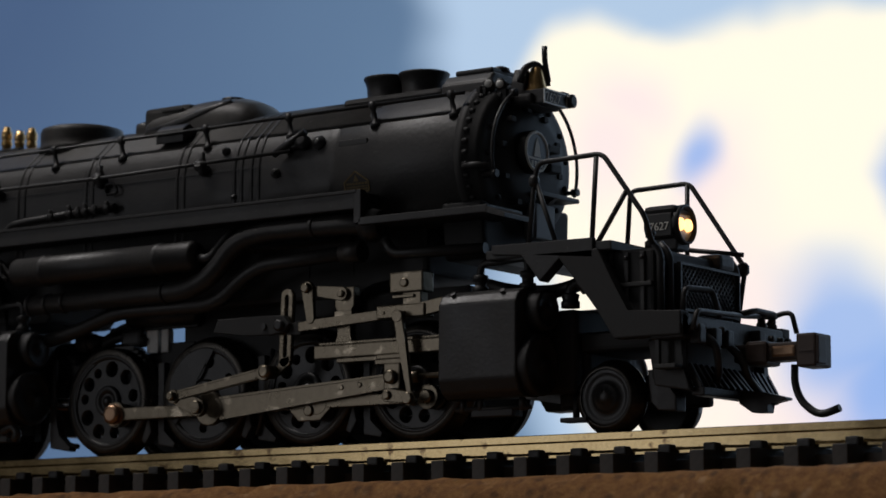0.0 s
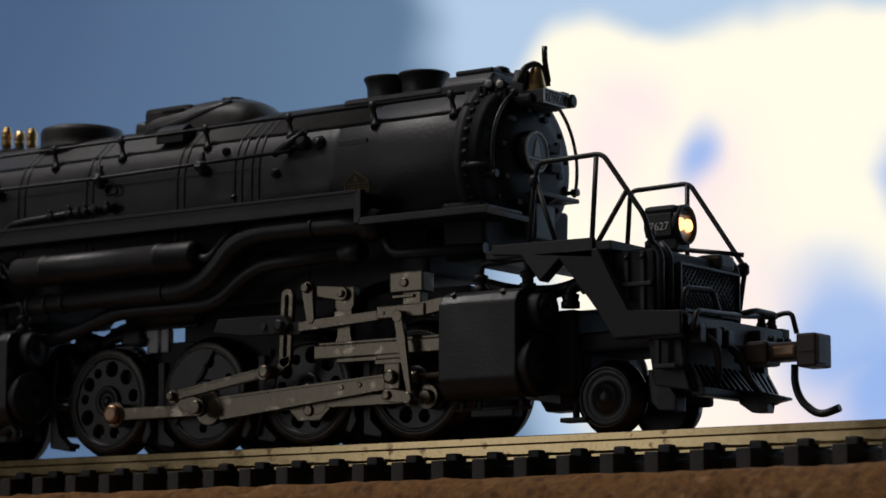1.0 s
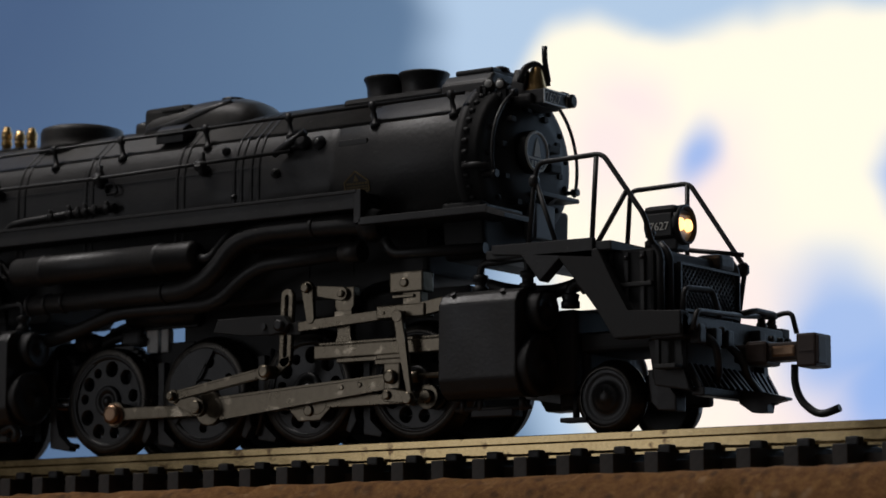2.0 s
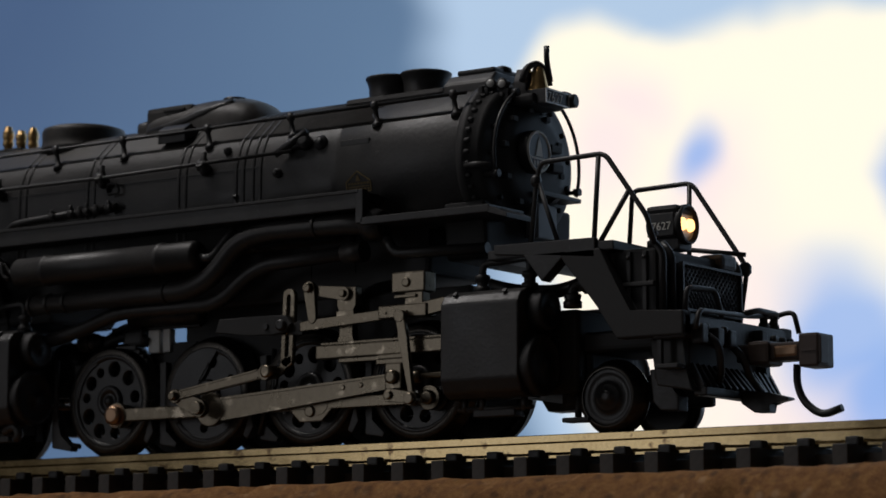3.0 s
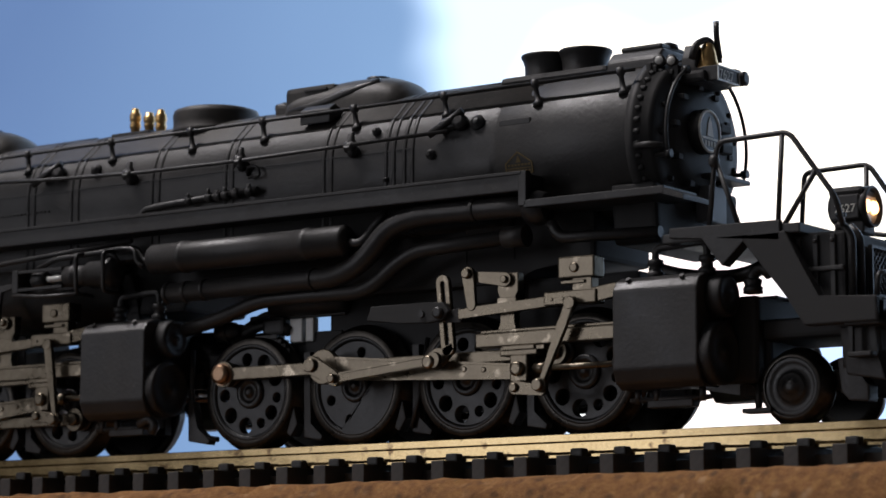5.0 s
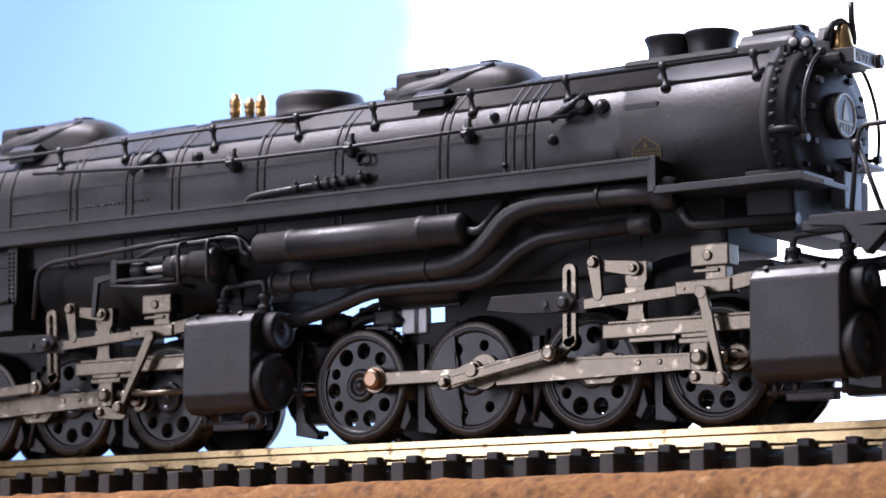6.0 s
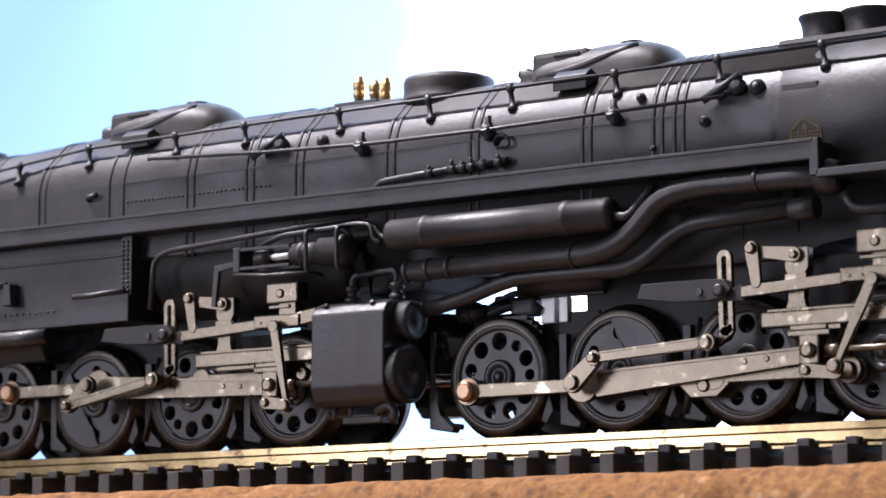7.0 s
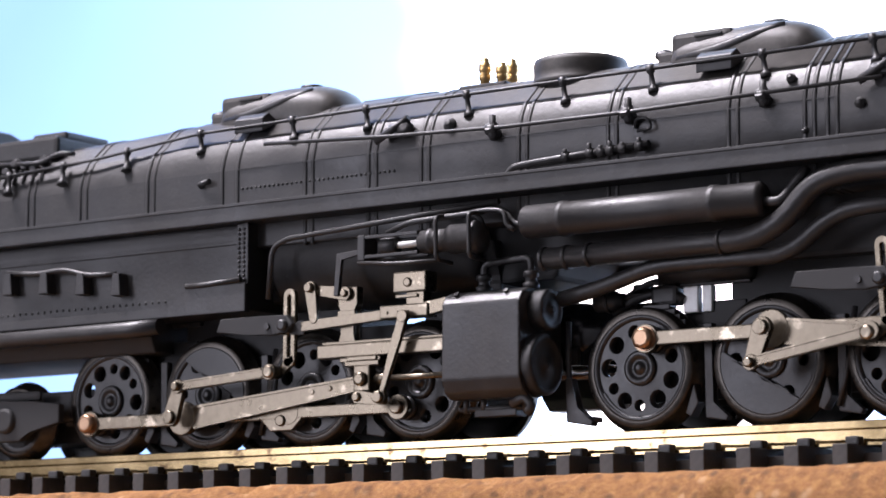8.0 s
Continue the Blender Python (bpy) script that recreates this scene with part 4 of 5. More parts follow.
    for i in range(6):
        part("pipe_fitting", box(bm_new(), 3.2 + 0.3 * i, 3.7 + 0.4 * i, -4.6 + 0.2 * i, -3.9 + 0.2 * i, 29.4 + 0.3 * math.sin(i * 2), 30.4 + 0.4 * math.cos(i), 0.12), DULL, fw)
    for x, y, z in ((3.9, -3.6, 31.0), (4.9, -3.3, 30.9)):
        lamp = part("marker_lamp", lathe(bm_new(), [(0, 0.25), (0.2, 0.48), (0.9, 0.52), (0.95, 0.4)], (x, y + 0.5, z), (0.25, -1, 0), 18), BLACK, fw)
        part("lens", lathe(bm_new(), [(0.9, 0.4), (1.05, 0.3), (1.1, 0.08)], (x, y + 0.5, z), (0.25, -1, 0), 16), LENS_GREY, lamp, "pale frosted lens")
    # bell
    bl = part("bell_bracket", prism_x(bm_new(), [(-1.9, 29.8), (-1.7, 31.4), (-1.2, 32.6), (-0.6, 32.2), (-0.9, 31.2), (0.9, 31.2), (0.6, 32.2), (1.2, 32.6), (1.7, 31.4), (1.9, 29.8)], 5.0, 6.4, 0.12), BLACK, loco)
    part("bell", lathe(bm_new(), [(0.0, 1.15), (0.15, 1.12), (0.6, 0.85), (1.5, 0.66), (2.1, 0.5), (2.35, 0.2)], (6.9, -0.6, 30.4), "z", 28), BRASS, bl, "dull brass bell")
    part("bell_yoke", pipe(bm_new(), [(6.2, -2.1, 31.2), (6.4, -1.9, 32.4), (6.8, -0.6, 33.1), (7.1, 0.6, 32.4), (7.1, 0.9, 31.2)], 0.3, 8, 0.6), BLACK, bl)
    part("whistle_pipe", pipe(bm_new(), [(7.2, 0.9, 31.6), (7.3, 0.4, 32.6), (7.4, 0.0, 33.4), (7.4, 0.0, 34.6)], 0.26, 10, 0.6), BLACK, bl)
    part("bell_bracket_foot", box(bm_new(), 4.4, 7.6, -2.6, 2.4, 29.1, 30.1, 0.3), DULL, bl)
    nb = part("number_board", box(bm_new(), 6.4, 8.6, -2.0, 1.7, 29.15, 30.45, 0.1), BLACK, bl)
    part("board_frame", frame_x(8.66, -2.0, 1.7, 29.15, 30.45, 0.15, 0.1), LENS_GREY, nb, "pale board frame")
    digits("board_digits", "7627", nb, (8.62, -1.75, 29.35), 1.2)
    part("front_lamp", lathe(bm_new(), [(7.6, 0.3), (8.2, 0.6), (8.9, 0.62), (9.0, 0.4)], (0, 2.3, 29.9), "x", 18), BLACK, bl)
    part("lamp_wing", box(bm_new(), 7.4, 8.2, 1.7, 2.9, 29.8, 30.8, 0.2), BLACK, bl)

    domes(loco)
    rails_on_boiler(loco)


def bm_new_stack():
    bm = bm_new()
    for x in (-9.5, -5.6):
        lathe(bm, [(30.6, 2.5), (31.2, 2.2), (32.0, 2.02), (32.7, 2.05), (33.2, 2.2), (33.45, 2.34), (33.6, 2.36), (33.68, 2.3), (33.6, 2.05), (31.0, 1.8)], (x, 0, 0), "z", 40, close=False)
    return bm


def frame_x(x, y0, y1, z0, z1, w, d):
    bm = bm_new()
    box(bm, x - d, x, y0, y1, z1 - w, z1)
    box(bm, x - d, x, y0, y1, z0, z0 + w)
    box(bm, x - d, x, y0, y0 + w, z0 + w, z1 - w)
    box(bm, x - d, x, y1 - w, y1, z0 + w, z1 - w)
    return bm


def digits(name, text, parent, at, size, turn=90.0):
    """Raised lettering; turn 90 faces forwards along x, 0 faces the near side."""
    cu = bpy.data.curves.new(name, "FONT")
    cu.body, cu.size, cu.extrude = text, size * MM, 0.03 * MM
    tmp = bpy.data.objects.new(name, cu)
    scene.collection.objects.link(tmp)
    me = bpy.data.meshes.new_from_object(tmp.evaluated_get(bpy.context.evaluated_depsgraph_get()))
    bpy.data.objects.remove(tmp)
    me.name = name
    me.materials.clear()
    me.materials.append(WHITE)
    me.transform(pose(at[0] * MM, at[1] * MM, at[2] * MM, 90, 0, turn))
    return part(name, me, None, parent, "pale lettering")


def dome(loco, x0, x1, top, label):
    """A long low casing, blunt in front and drawn out towards the back."""
    bm = bm_new()
    n, segs = 26, 24
    loops = []
    for i in range(n + 1):
        u = i / n
        x = x0 + (x1 - x0) * u
        h = float(np.interp(u, [0, 0.015, 0.05, 0.12, 0.3, 0.5, 0.65, 0.78, 0.88, 0.95, 1.0], [0.6, 0.74, 0.82, 0.88, 0.96, 1.0, 0.99, 0.94, 0.8, 0.5, 0.14]))
        wy = 3.9 * h ** 0.6
        z0 = 30.0
        loops.append([bm.verts.new((x, wy * math.cos(math.pi * k / segs), z0 + (top - z0) * h * math.sin(math.pi * k / segs) ** 0.6)) for k in range(segs + 1)])
    for a, b in zip(loops, loops[1:]):
        for k in range(segs):
            f = bm.faces.new((a[k], a[k + 1], b[k + 1], b[k]))
            f.smooth = True
    bm.faces.new(loops[0])
    bm.faces.new(loops[-1])
    return part("sand_dome", bm, DUSTY, loco, label)


def domes(loco):
    for x0, x1, top in ((-36.7, -22.4, 33.75), (-85.6, -71.2, 33.85)):
        d = dome(loco, x0, x1, top, "long low black sand dome")
        part("dome_valve", lathe(bm_new(), [(0, 0.5), (0.8, 0.7), (1.2, 0.7), (1.6, 0.45), (1.9, 0.3)], (x0 - 0.6, -0.6, 31.6), (-0.9, -0.3, 0.3), 14), BLACK, d)
        part("dome_rib", pipe(bm_new(), [(x0 + 1.0, -3.0, 31.0), (x0 + 5.0, -3.5, 31.3), (x0 + 8.4, -3.3, 32.2), (x0 + 10.8, -2.4, 32.8)], 0.5, 10, 2.0), BLACK, d)
        part("dome_cap", box(bm_new(), x0 + 0.2, x0 + 6.0, -3.1, 1.6, 31.2, 33.35, 0.55), DUSTY, d)
        part("cap_frame", box(box(bm_new(), x0 + 2.6, x0 + 5.2, -3.3, -3.0, 32.7, 32.95, 0.06), x0 + 2.6, x0 + 5.2, -3.3, -3.0, 31.7, 31.95, 0.06), BLACK, d)
        part("dome_foot", box(bm_new(), x0 - 1.4, x0 + 1.2, -2.6, 1.8, 30.6, 32.0, 0.35), DUSTY, d)
        part("dome_hatch", lathe(bm_new(), [(0, 1.2), (0.35, 1.1), (0.45, 0.4)], (x0 + 8.5, 0.3, top - 0.15), "z", 20), BLACK, d)
        part("sander_box", prism_x(bm_new(), [(-5.9, 29.0), (-5.9, 30.3), (-5.0, 30.9), (-3.4, 30.2)], x0 + 4.2, x0 + 7.6, 0.15), BLACK, d)
    # steam dome
    sd = part("steam_dome", lathe(bm_new(), [(30.4, 4.6), (30.9, 4.15), (31.6, 4.1), (32.3, 4.15), (32.75, 4.0), (32.95, 3.4), (33.0, 2.6), (32.85, 2.2), (32.8, 0.3)], (-47.3, 0, 0), "z", 48), DUSTY, loco,
              "low round black steam dome")
    # safety valves
    for x, y, h in ((-56.7, -1.0, 2.7), (-54.9, -1.0, 2.1), (-55.0, 0.8, 2.7)):
        part("safety_valve", lathe(bm_new(), [(0, 0.45), (0.6, 0.45), (0.7, 0.55), (h * 0.4, 0.55), (h * 0.44, 0.46), (h * 0.5, 0.5), (h * 0.56, 0.58), (h * 0.78, 0.56), (h * 0.82, 0.42), (h * 0.94, 0.38), (h * 0.97, 0.3), (h, 0.1)],
                                   (x, y, 31.4), "z", 20), BRASS, loco, "small brass safety valve")
    part("valve_plinth", box(bm_new(), -58.6, -53.6, -2.4, 2.0, 30.6, 31.5, 0.2), BLACK, loco)
    part("top_casting", lathe(bm_new(), [(0, 1.0), (8.0, 1.0)], (-70.5, 0, 30.9), "x", 18), BLACK, loco)
    part("top_casting", lathe(bm_new(), [(0, 0.9), (9.0, 0.9)], (-22.5, 0, 31.0), "x", 18), BLACK, loco)
    # turret casing ahead of the cab
    t = part("steam_turret", box(bm_new(), -116.5, -105.0, -4.4, 4.4, 29.4, 31.7, 0.4), BLACK, loco, "black steam turret casing")
    part("turret_lid", box(bm_new(), -109.5, -105.0, -3.2, 3.2, 31.4, 32.3, 0.35), BLACK, t)
    for i in range(7):
        x = -113.5 + i * 1.25
        bm = lathe(bm_new(), [(0, 0.45), (0.6, 0.6), (1.0, 0.35)], (x, -4.6, 29.0 - 0.35 * (i % 3)), (0.1, -1, 0.2), 10)
        part("turret_valve", rod(bm, (x, -4.8, 29.2), (x + 0.4, -5.8, 26.9), 0.22, 8), BLACK, t)
    part("turret_pipe", pipe(bm_new(), [(-112, -5.2, 29.2), (-106, -5.6, 28.8), (-103.8, -5.4, 29.6), (-102, -5.2, 29.4)], 0.25, 8, 0.8), BLACK, t)


def stanchion(bm, a, b, r=0.26):
    a, b = Vector(a), Vector(b)
    d = b - a
    n = d.length
    lathe(bm, [(0, r * 1.9), (0.35, r * 1.7), (0.5, r), (n - 0.45, r * 0.8), (n - 0.3, r * 1.35), (n + 0.3, r * 1.35)], a, d, 10)


def rails_on_boiler(loco):
    line = [(-113, -6.3, 27.6), (-98.4, -6.2, 28.3), (-91.0, -6.1, 29.0), (-85.3, -6.05, 29.5), (-60, -6.05, 29.8), (3.0, -6.05, 30.0)]
    up = part("upper_handrail", pipe(bm_new(), line, 0.16, 8), BLACK, loco, "thin black wire handrail")
    for x in (-109.5, -102.4, -94.3, -85.3, -74.4, -66.1, -55.2, -45.3, -36.7, -26.2, -16.4, -6.9, 1.6):
        bm = bm_new()
        y, z = (float(np.interp(x, [p[0] for p in line], [p[k] for p in line])) for k in (1, 2))
        foot = math.degrees(math.asin((z - 1.9 - BZ) / BR))
        fy, fz = on_boiler(foot)
        stanchion(bm, (x + 0.3, fy + 0.1, fz - 0.1), (x, y, z), 0.27)
        part("stanchion", bm, BLACK, up)
    low = part("operating_rod", pipe(bm_new(), [(-76.5, -7.5, 27.4), (-62.4, -7.75, 26.6), (-50, -7.75, 26.15), (-38, -7.75, 26.1), (-14.8, -7.75, 26.4)], 0.18, 8), BLACK, loco, "thin black operating rod")
    for x in (-51.6, -38.1, -25.5):
        bm = bm_new()
        stanchion(bm, (x, -6.9, 25.7), (x, -7.7, 26.2), 0.34)
        lathe(bm, [(-0.55, 0.25), (-0.4, 0.5), (0.4, 0.5), (0.55, 0.25)], (x, -7.6, 26.1), "x", 12)
        lathe(bm, [(25.2, 0.2), (25.5, 0.42), (26.6, 0.42), (26.8, 0.28), (27.3, 0.3), (27.4, 0.1)], (x + 0.1, -7.5, 0), "z", 12)
        part("rod_bracket", bm, BLACK, low)
    for x in (-62.4, -15.4):
        bm = prism_x(bm_new(), [(-6.7, 26.6), (-7.3, 26.8), (-7.0, 27.6), (-6.3, 28.0), (-5.9, 27.6)], x - 0.9, x + 0.9, 0.2)
        lathe(bm, [(0, 0.75), (0.6, 0.7), (0.8, 0.3)], (x + 1.2, -6.6, 27.2), (0.2, -1, 0.3), 16)
        rod(bm, (x - 1.6, -7.5, 26.3), (x + 1.6, -6.9, 28.2), 0.35, 10)
        part("throttle_crank", bm, BLACK, low)
    # round plugs, handles and small fittings on the shell
    for x, deg, r in ((-12.5, 21, 0.7), (-17.1, 1, 0.45), (-23.4, 24, 0.42), (-56.6, 22, 0.6), (-22.0, -13, 0.3)):
        y, z = on_boiler(deg, 6.9)
        out = Vector((0, y, z - BZ)).normalized()
        part("washout_plug", lathe(bm_new(), [(0, r), (0.3, r), (0.35, r * 0.6), (0.6, r * 0.55), (0.62, 0.1)], (x, y, z), out, 18), BLACK, loco)
    y, z = on_boiler(18, 6.95)
    part("shell_plate", box(bm_new(), -10.2, -7.0, y - 0.12, y + 0.3, z - 0.3, z + 0.3, 0.1), BLACK, loco)
    part("hook", pipe(bm_new(), [(-37.6, -7.0, 24.8), (-37.4, -7.4, 25.5), (-36.2, -7.5, 25.5), (-35.8, -7.4, 24.6), (-37.2, -7.4, 24.5)], 0.15, 8, 0.4), BLACK, loco)
    part("small_cock", pipe(bm_new(), [(-84.4, -6.8, 24.3), (-84.2, -7.4, 24.4), (-83.0, -7.4, 24.6)], 0.28, 8, 0.3), BLACK, loco)
    # feed pipe with check valves low on the shell
    fp = part("feed_pipe", pipe(bm_new(), [(-50.3, -7.6, 21.4), (-49.6, -7.6, 22.6), (-47.6, -7.6, 22.8), (-36.0, -7.6, 23.3)], 0.3, 10, 1.2), BLACK, loco)
    for i, x in enumerate((-44.0, -41.6, -40.5, -39.6, -38.4, -36.8)):
        bm = lathe(bm_new(), [(-0.35, 0.45), (0.35, 0.45)], (x, -7.6, 22.95 + (x + 44) * 0.03), "x", 10)
        part("check_valve", rod(bm, (x, -7.7, 23), (x, -7.9, 23.6 + 0.25 * (i % 2)), 0.2, 8), BLACK, fp)
    # emblem on the side of the smokebox: a gabled shield of bars
    bm = bm_new()
    outline = [(-1.55, -0.9), (1.55, -0.9), (1.55, 0.15), (0.0, 1.25), (-1.55, 0.15)]
    for (x0, z0), (x1, z1) in zip(outline, outline[1:] + outline[:1]):
        d = Vector((x1 - x0, 0, z1 - z0)).normalized()
        nrm = Vector((-d.z, 0, d.x)) * 0.07
        prism(bm, [(x0 - nrm.x, z0 - nrm.z), (x1 - nrm.x, z1 - nrm.z), (x1 + nrm.x, z1 + nrm.z), (x0 + nrm.x, z0 + nrm.z)], -0.03, 0.03)
    prism(bm, [(-0.3, 0.2), (0.3, 0.2), (0.18, 0.55), (0.0, 0.9), (-0.18, 0.55)], -0.03, 0.03)
    for z in (-0.65, -0.05):
        for i in range(7):
            prism(bm, [(-1.3 + i * 0.4, z - 0.1), (-1.05 + i * 0.4, z - 0.1), (-1.05 + i * 0.4, z + 0.12), (-1.3 + i * 0.4, z + 0.12)], -0.03, 0.03)
    prism(bm, [(-1.4, -0.42), (1.4, -0.42), (1.4, -0.32), (-1.4, -0.32)], -0.03, 0.03)
    em = part("emblem", bm, DULL_GOLD, loco, "small gold gabled emblem of thin bars")
    em.matrix_basis = pose(-8.1 * MM, -6.84 * MM, 22.95 * MM, 13, 0, 0) @ Matrix.Scale(0.85, 4)


# ---------------------------------------------------------------- under the boiler
def underside(loco):
    rb = part("running_board", box(bm_new(), -118, -6.1, -9.3, -6.2, 20.2, 21.8, 0.12), BLACK, loco, "black running board along the boiler")
    part("running_board_edge", box(bm_new(), -118, -6.2, -9.45, -9.1, 21.6, 21.9, 0.06), BLACK, rb)
    part("board_step_post", box(bm_new(), -6.5, -5.7, -9.4, -8.6, 18.9, 21.9, 0.08), BLACK, rb)
    part("front_running_board", box(bm_new(), -6.0, 7.6, -9.4, -4.0, 18.7, 19.4, 0.1), BLACK, loco, "lower front running board")
    part("front_board_tip", prism(bm_new(), [(7.2, 18.75), (9.4, 18.1), (9.4, 18.5), (7.2, 19.38)], -9.38, -5.0, 0.05), BLACK, loco)
    far = part("far_running_board", box(bm_new(), -118, -5, 6.2, 9.3, 19.6, 21.2, 0.12), BLACK, loco)
    # belly: ash pan, firebox, saddles
    bm = prism(bm_new(), [(-112, 13.2), (-47.2, 13.2), (-46.4, 15.2), (-37.6, 15.2), (-37.0, 13.2), (-9.5, 13.2), (-8.0, 14.6), (-2, 14.7), (-2, 19.5), (-112, 19.5)], -4.6, 4.6, 0.4)
    part("boiler_belly", bm, DULL, loco, "matt black lower boiler casing")
    part("smokebox_chin", prism_x(bm_new(), [(-5.6, 15.4), (-6.2, 20.5), (7.9, 21.0), (7.6, 15.4)], 0.5, 4.9, 0.5), DULL, loco)
    part("smokebox_saddle", prism_x(bm_new(), [(-5.5, 19), (-4.2, 15.5), (-4.2, 11.5), (4.2, 11.5), (4.2, 15.5), (5.5, 19)], -15.0, -10.0, 0.5), DULL, loco)
    part("rear_cylinder_saddle", prism_x(bm_new(), [(-6, 17), (-4.5, 13.8), (-4.5, 10.6), (4.5, 10.6), (4.5, 13.8), (6, 17)], -55.0, -52.6, 0.3), DULL, loco)
    part("hinge_block", box(bm_new(), -54.8, -47.9, -4.3, 4.3, 5.4, 10.6, 0.4), DULL, loco)
    part("steam_drum", lathe(bm_new(), [(-77, 4.2), (-76, 4.7), (-66.2, 4.7), (-66.0, 4.8), (-65.4, 4.8), (-65.2, 4.7), (-55, 4.7), (-54, 4.2)], (0, -2.1, 16.9), "x", 48), BLACK, loco)
    fb = part("firebox", prism_x(bm_new(), [(-8.0, 12.3), (-8.2, 19.0), (-8.0, 20.2), (8.0, 20.2), (8.2, 19.0), (8.0, 12.3)], -124, -77.7, 0.2), BLACK, loco, "black firebox side with rivet rows")
    part("firebox_edge", prism(bm_new(), [(-78.9, 12.6), (-77.6, 12.6), (-77.6, 20.2), (-78.9, 20.2)], -8.35, -8.0, 0.06), BLACK, fb)
    part("firebox_seam", box(bm_new(), -124, -78, -8.36, -8.1, 18.3, 18.6, 0.05), BLACK, fb)
    part("firebox_foot", prism(bm_new(), [(-124, 12.1), (-77.6, 12.1), (-77.6, 14.7), (-84.0, 14.7), (-86.6, 12.9), (-124, 12.9)], -8.75, -8.0, 0.1), BLACK, fb)
    rv = bm_new()
    for i in range(44):
        lathe(rv, [(0, 0.14), (0.07, 0.1), (0.1, 0.04)], (-122 + i * 0.8, -8.05, 13.7), (0, -1, 0), 8)
    for i in range(12):
        for k in (0, 1):
            lathe(rv, [(0, 0.17), (0.12, 0.12), (0.16, 0.05)], (-78.6 + k * 0.55, -8.35, 15.0 + i * 0.42), (0, -1, 0), 8)
    part("firebox_rivet", rv, BLACK, fb)
    part("ash_pan_pipe", pipe(bm_new(), [(-124, -8.4, 11.2), (-92, -8.4, 11.3), (-87.8, -8.4, 11.4)], 0.8, 14), BLACK, fb)
    part("ash_pan", prism_x(bm_new(), [(-7.4, 12.2), (-6.0, 9.3), (6.0, 9.3), (7.4, 12.2)], -124, -90.5, 0.2), DULL, fb)
    part("foot_pipe", pipe(bm_new(), [(-84.5, -8.8, 14.8), (-82.4, -8.8, 14.8), (-78, -8.8, 15.0)], 0.25, 8), BLACK, fb)
    gr = part("wash_pipe", pipe(bm_new(), [(-107, -8.9, 17.7), (-103, -8.9, 17.3), (-99.5, -9.0, 17.5), (-96.5, -9.0, 16.7), (-93, -8.9, 16.6)], 0.25, 8, 1.2), BLACK, fb)
    for x, z in ((-106.6, 16.7), (-101.9, 16.5), (-97.2, 16.1), (-92.7, 15.7)):
        part("pipe_foot", prism(bm_new(), [(x - 0.6, z - 1.2), (x + 0.6, z - 1.2), (x + 0.4, z + 0.9), (x - 0.4, z + 0.9)], -9.3, -8.1, 0.1), BLACK, fb)
    # air reservoir under the running board
    res = part("air_reservoir", lathe(bm_new(), [(-47.6, 0.9), (-47.4, 1.3), (-47.2, 1.4), (-43.9, 1.4), (-43.8, 1.5), (-43.2, 1.5), (-43.1, 1.4), (-29.6, 1.4), (-29.5, 1.5), (-28.9, 1.5), (-28.8, 1.4),
                                              (-25.2, 1.4), (-24.9, 1.2), (-24.8, 0.4)], (0, -8.6, 17.6), "x", 36), BLACK, loco, "round black air reservoir under the running board")
    part("reservoir_outlet", pipe(bm_new(), [(-25.0, -8.6, 17.4), (-23.4, -8.6, 17.2), (-22.6, -8.2, 18.4), (-21.4, -7.8, 19.9)], 0.4, 10, 0.7), BLACK, res)
    part("reservoir_inlet", pipe(bm_new(), [(-57, -8.2, 19.3), (-51, -8.4, 19.2), (-49.2, -8.6, 18.6), (-48.6, -8.6, 17.6), (-47.4, -8.6, 17.4)], 0.28, 8, 0.8), BLACK, res)
    # bent exhaust and steam pipes
    p1 = part("exhaust_pipe", pipe(bm_new(), [(-46.0, -8.2, 14.4), (-26.4, -8.2, 14.5), (-23.6, -8.2, 15.6), (-20.6, -8.2, 18.6), (-17.6, -8.2, 19.2), (-8.0, -8.2, 19.1), (-5.8, -7.6, 18.9)], 0.92, 18, 2.4), BLACK, loco,
              "bent black pipe below the running board")
    for x, z in ((-45.8, 14.4), (-43.6, 14.4), (-41.4, 14.42), (-29.0, 14.48), (-11.6, 19.15)):
        part("pipe_collar", lathe(bm_new(), [(-0.2, 0.98), (-0.16, 1.04), (0.16, 1.04), (0.2, 0.98)], (x, -8.2, z), "x", 20), BLACK, p1)
    part("pipe_elbow", lathe(bm_new(), [(0, 1.3), (1.0, 1.5), (2.0, 1.2)], (-6.6, -7.6, 18.9), "x", 20), BLACK, p1)
    part("lower_pipe", pipe(bm_new(), [(-45.5, -6.2, 11.2), (-41.0, -6.6, 11.9), (-35.8, -7.2, 13.2), (-23.4, -7.6, 13.1), (-20.2, -7.6, 15.4), (-18.0, -7.6, 16.3), (-8.0, -7.6, 16.7)], 0.68, 14, 2.0), BLACK, loco,
         "thin bent black pipe")
    part("pipe_joint", lathe(bm_new(), [(0, 0.9), (2.2, 0.95)], (-9.0, -7.6, 16.65), "x", 14), BLACK, loco)
    part("hanging_pipe", pipe(bm_new(), [(-4.5, -7.5, 17.6), (-3.6, -7.5, 16.2), (6, -7.2, 16.0)], 0.5, 10, 1.0), BLACK, loco)
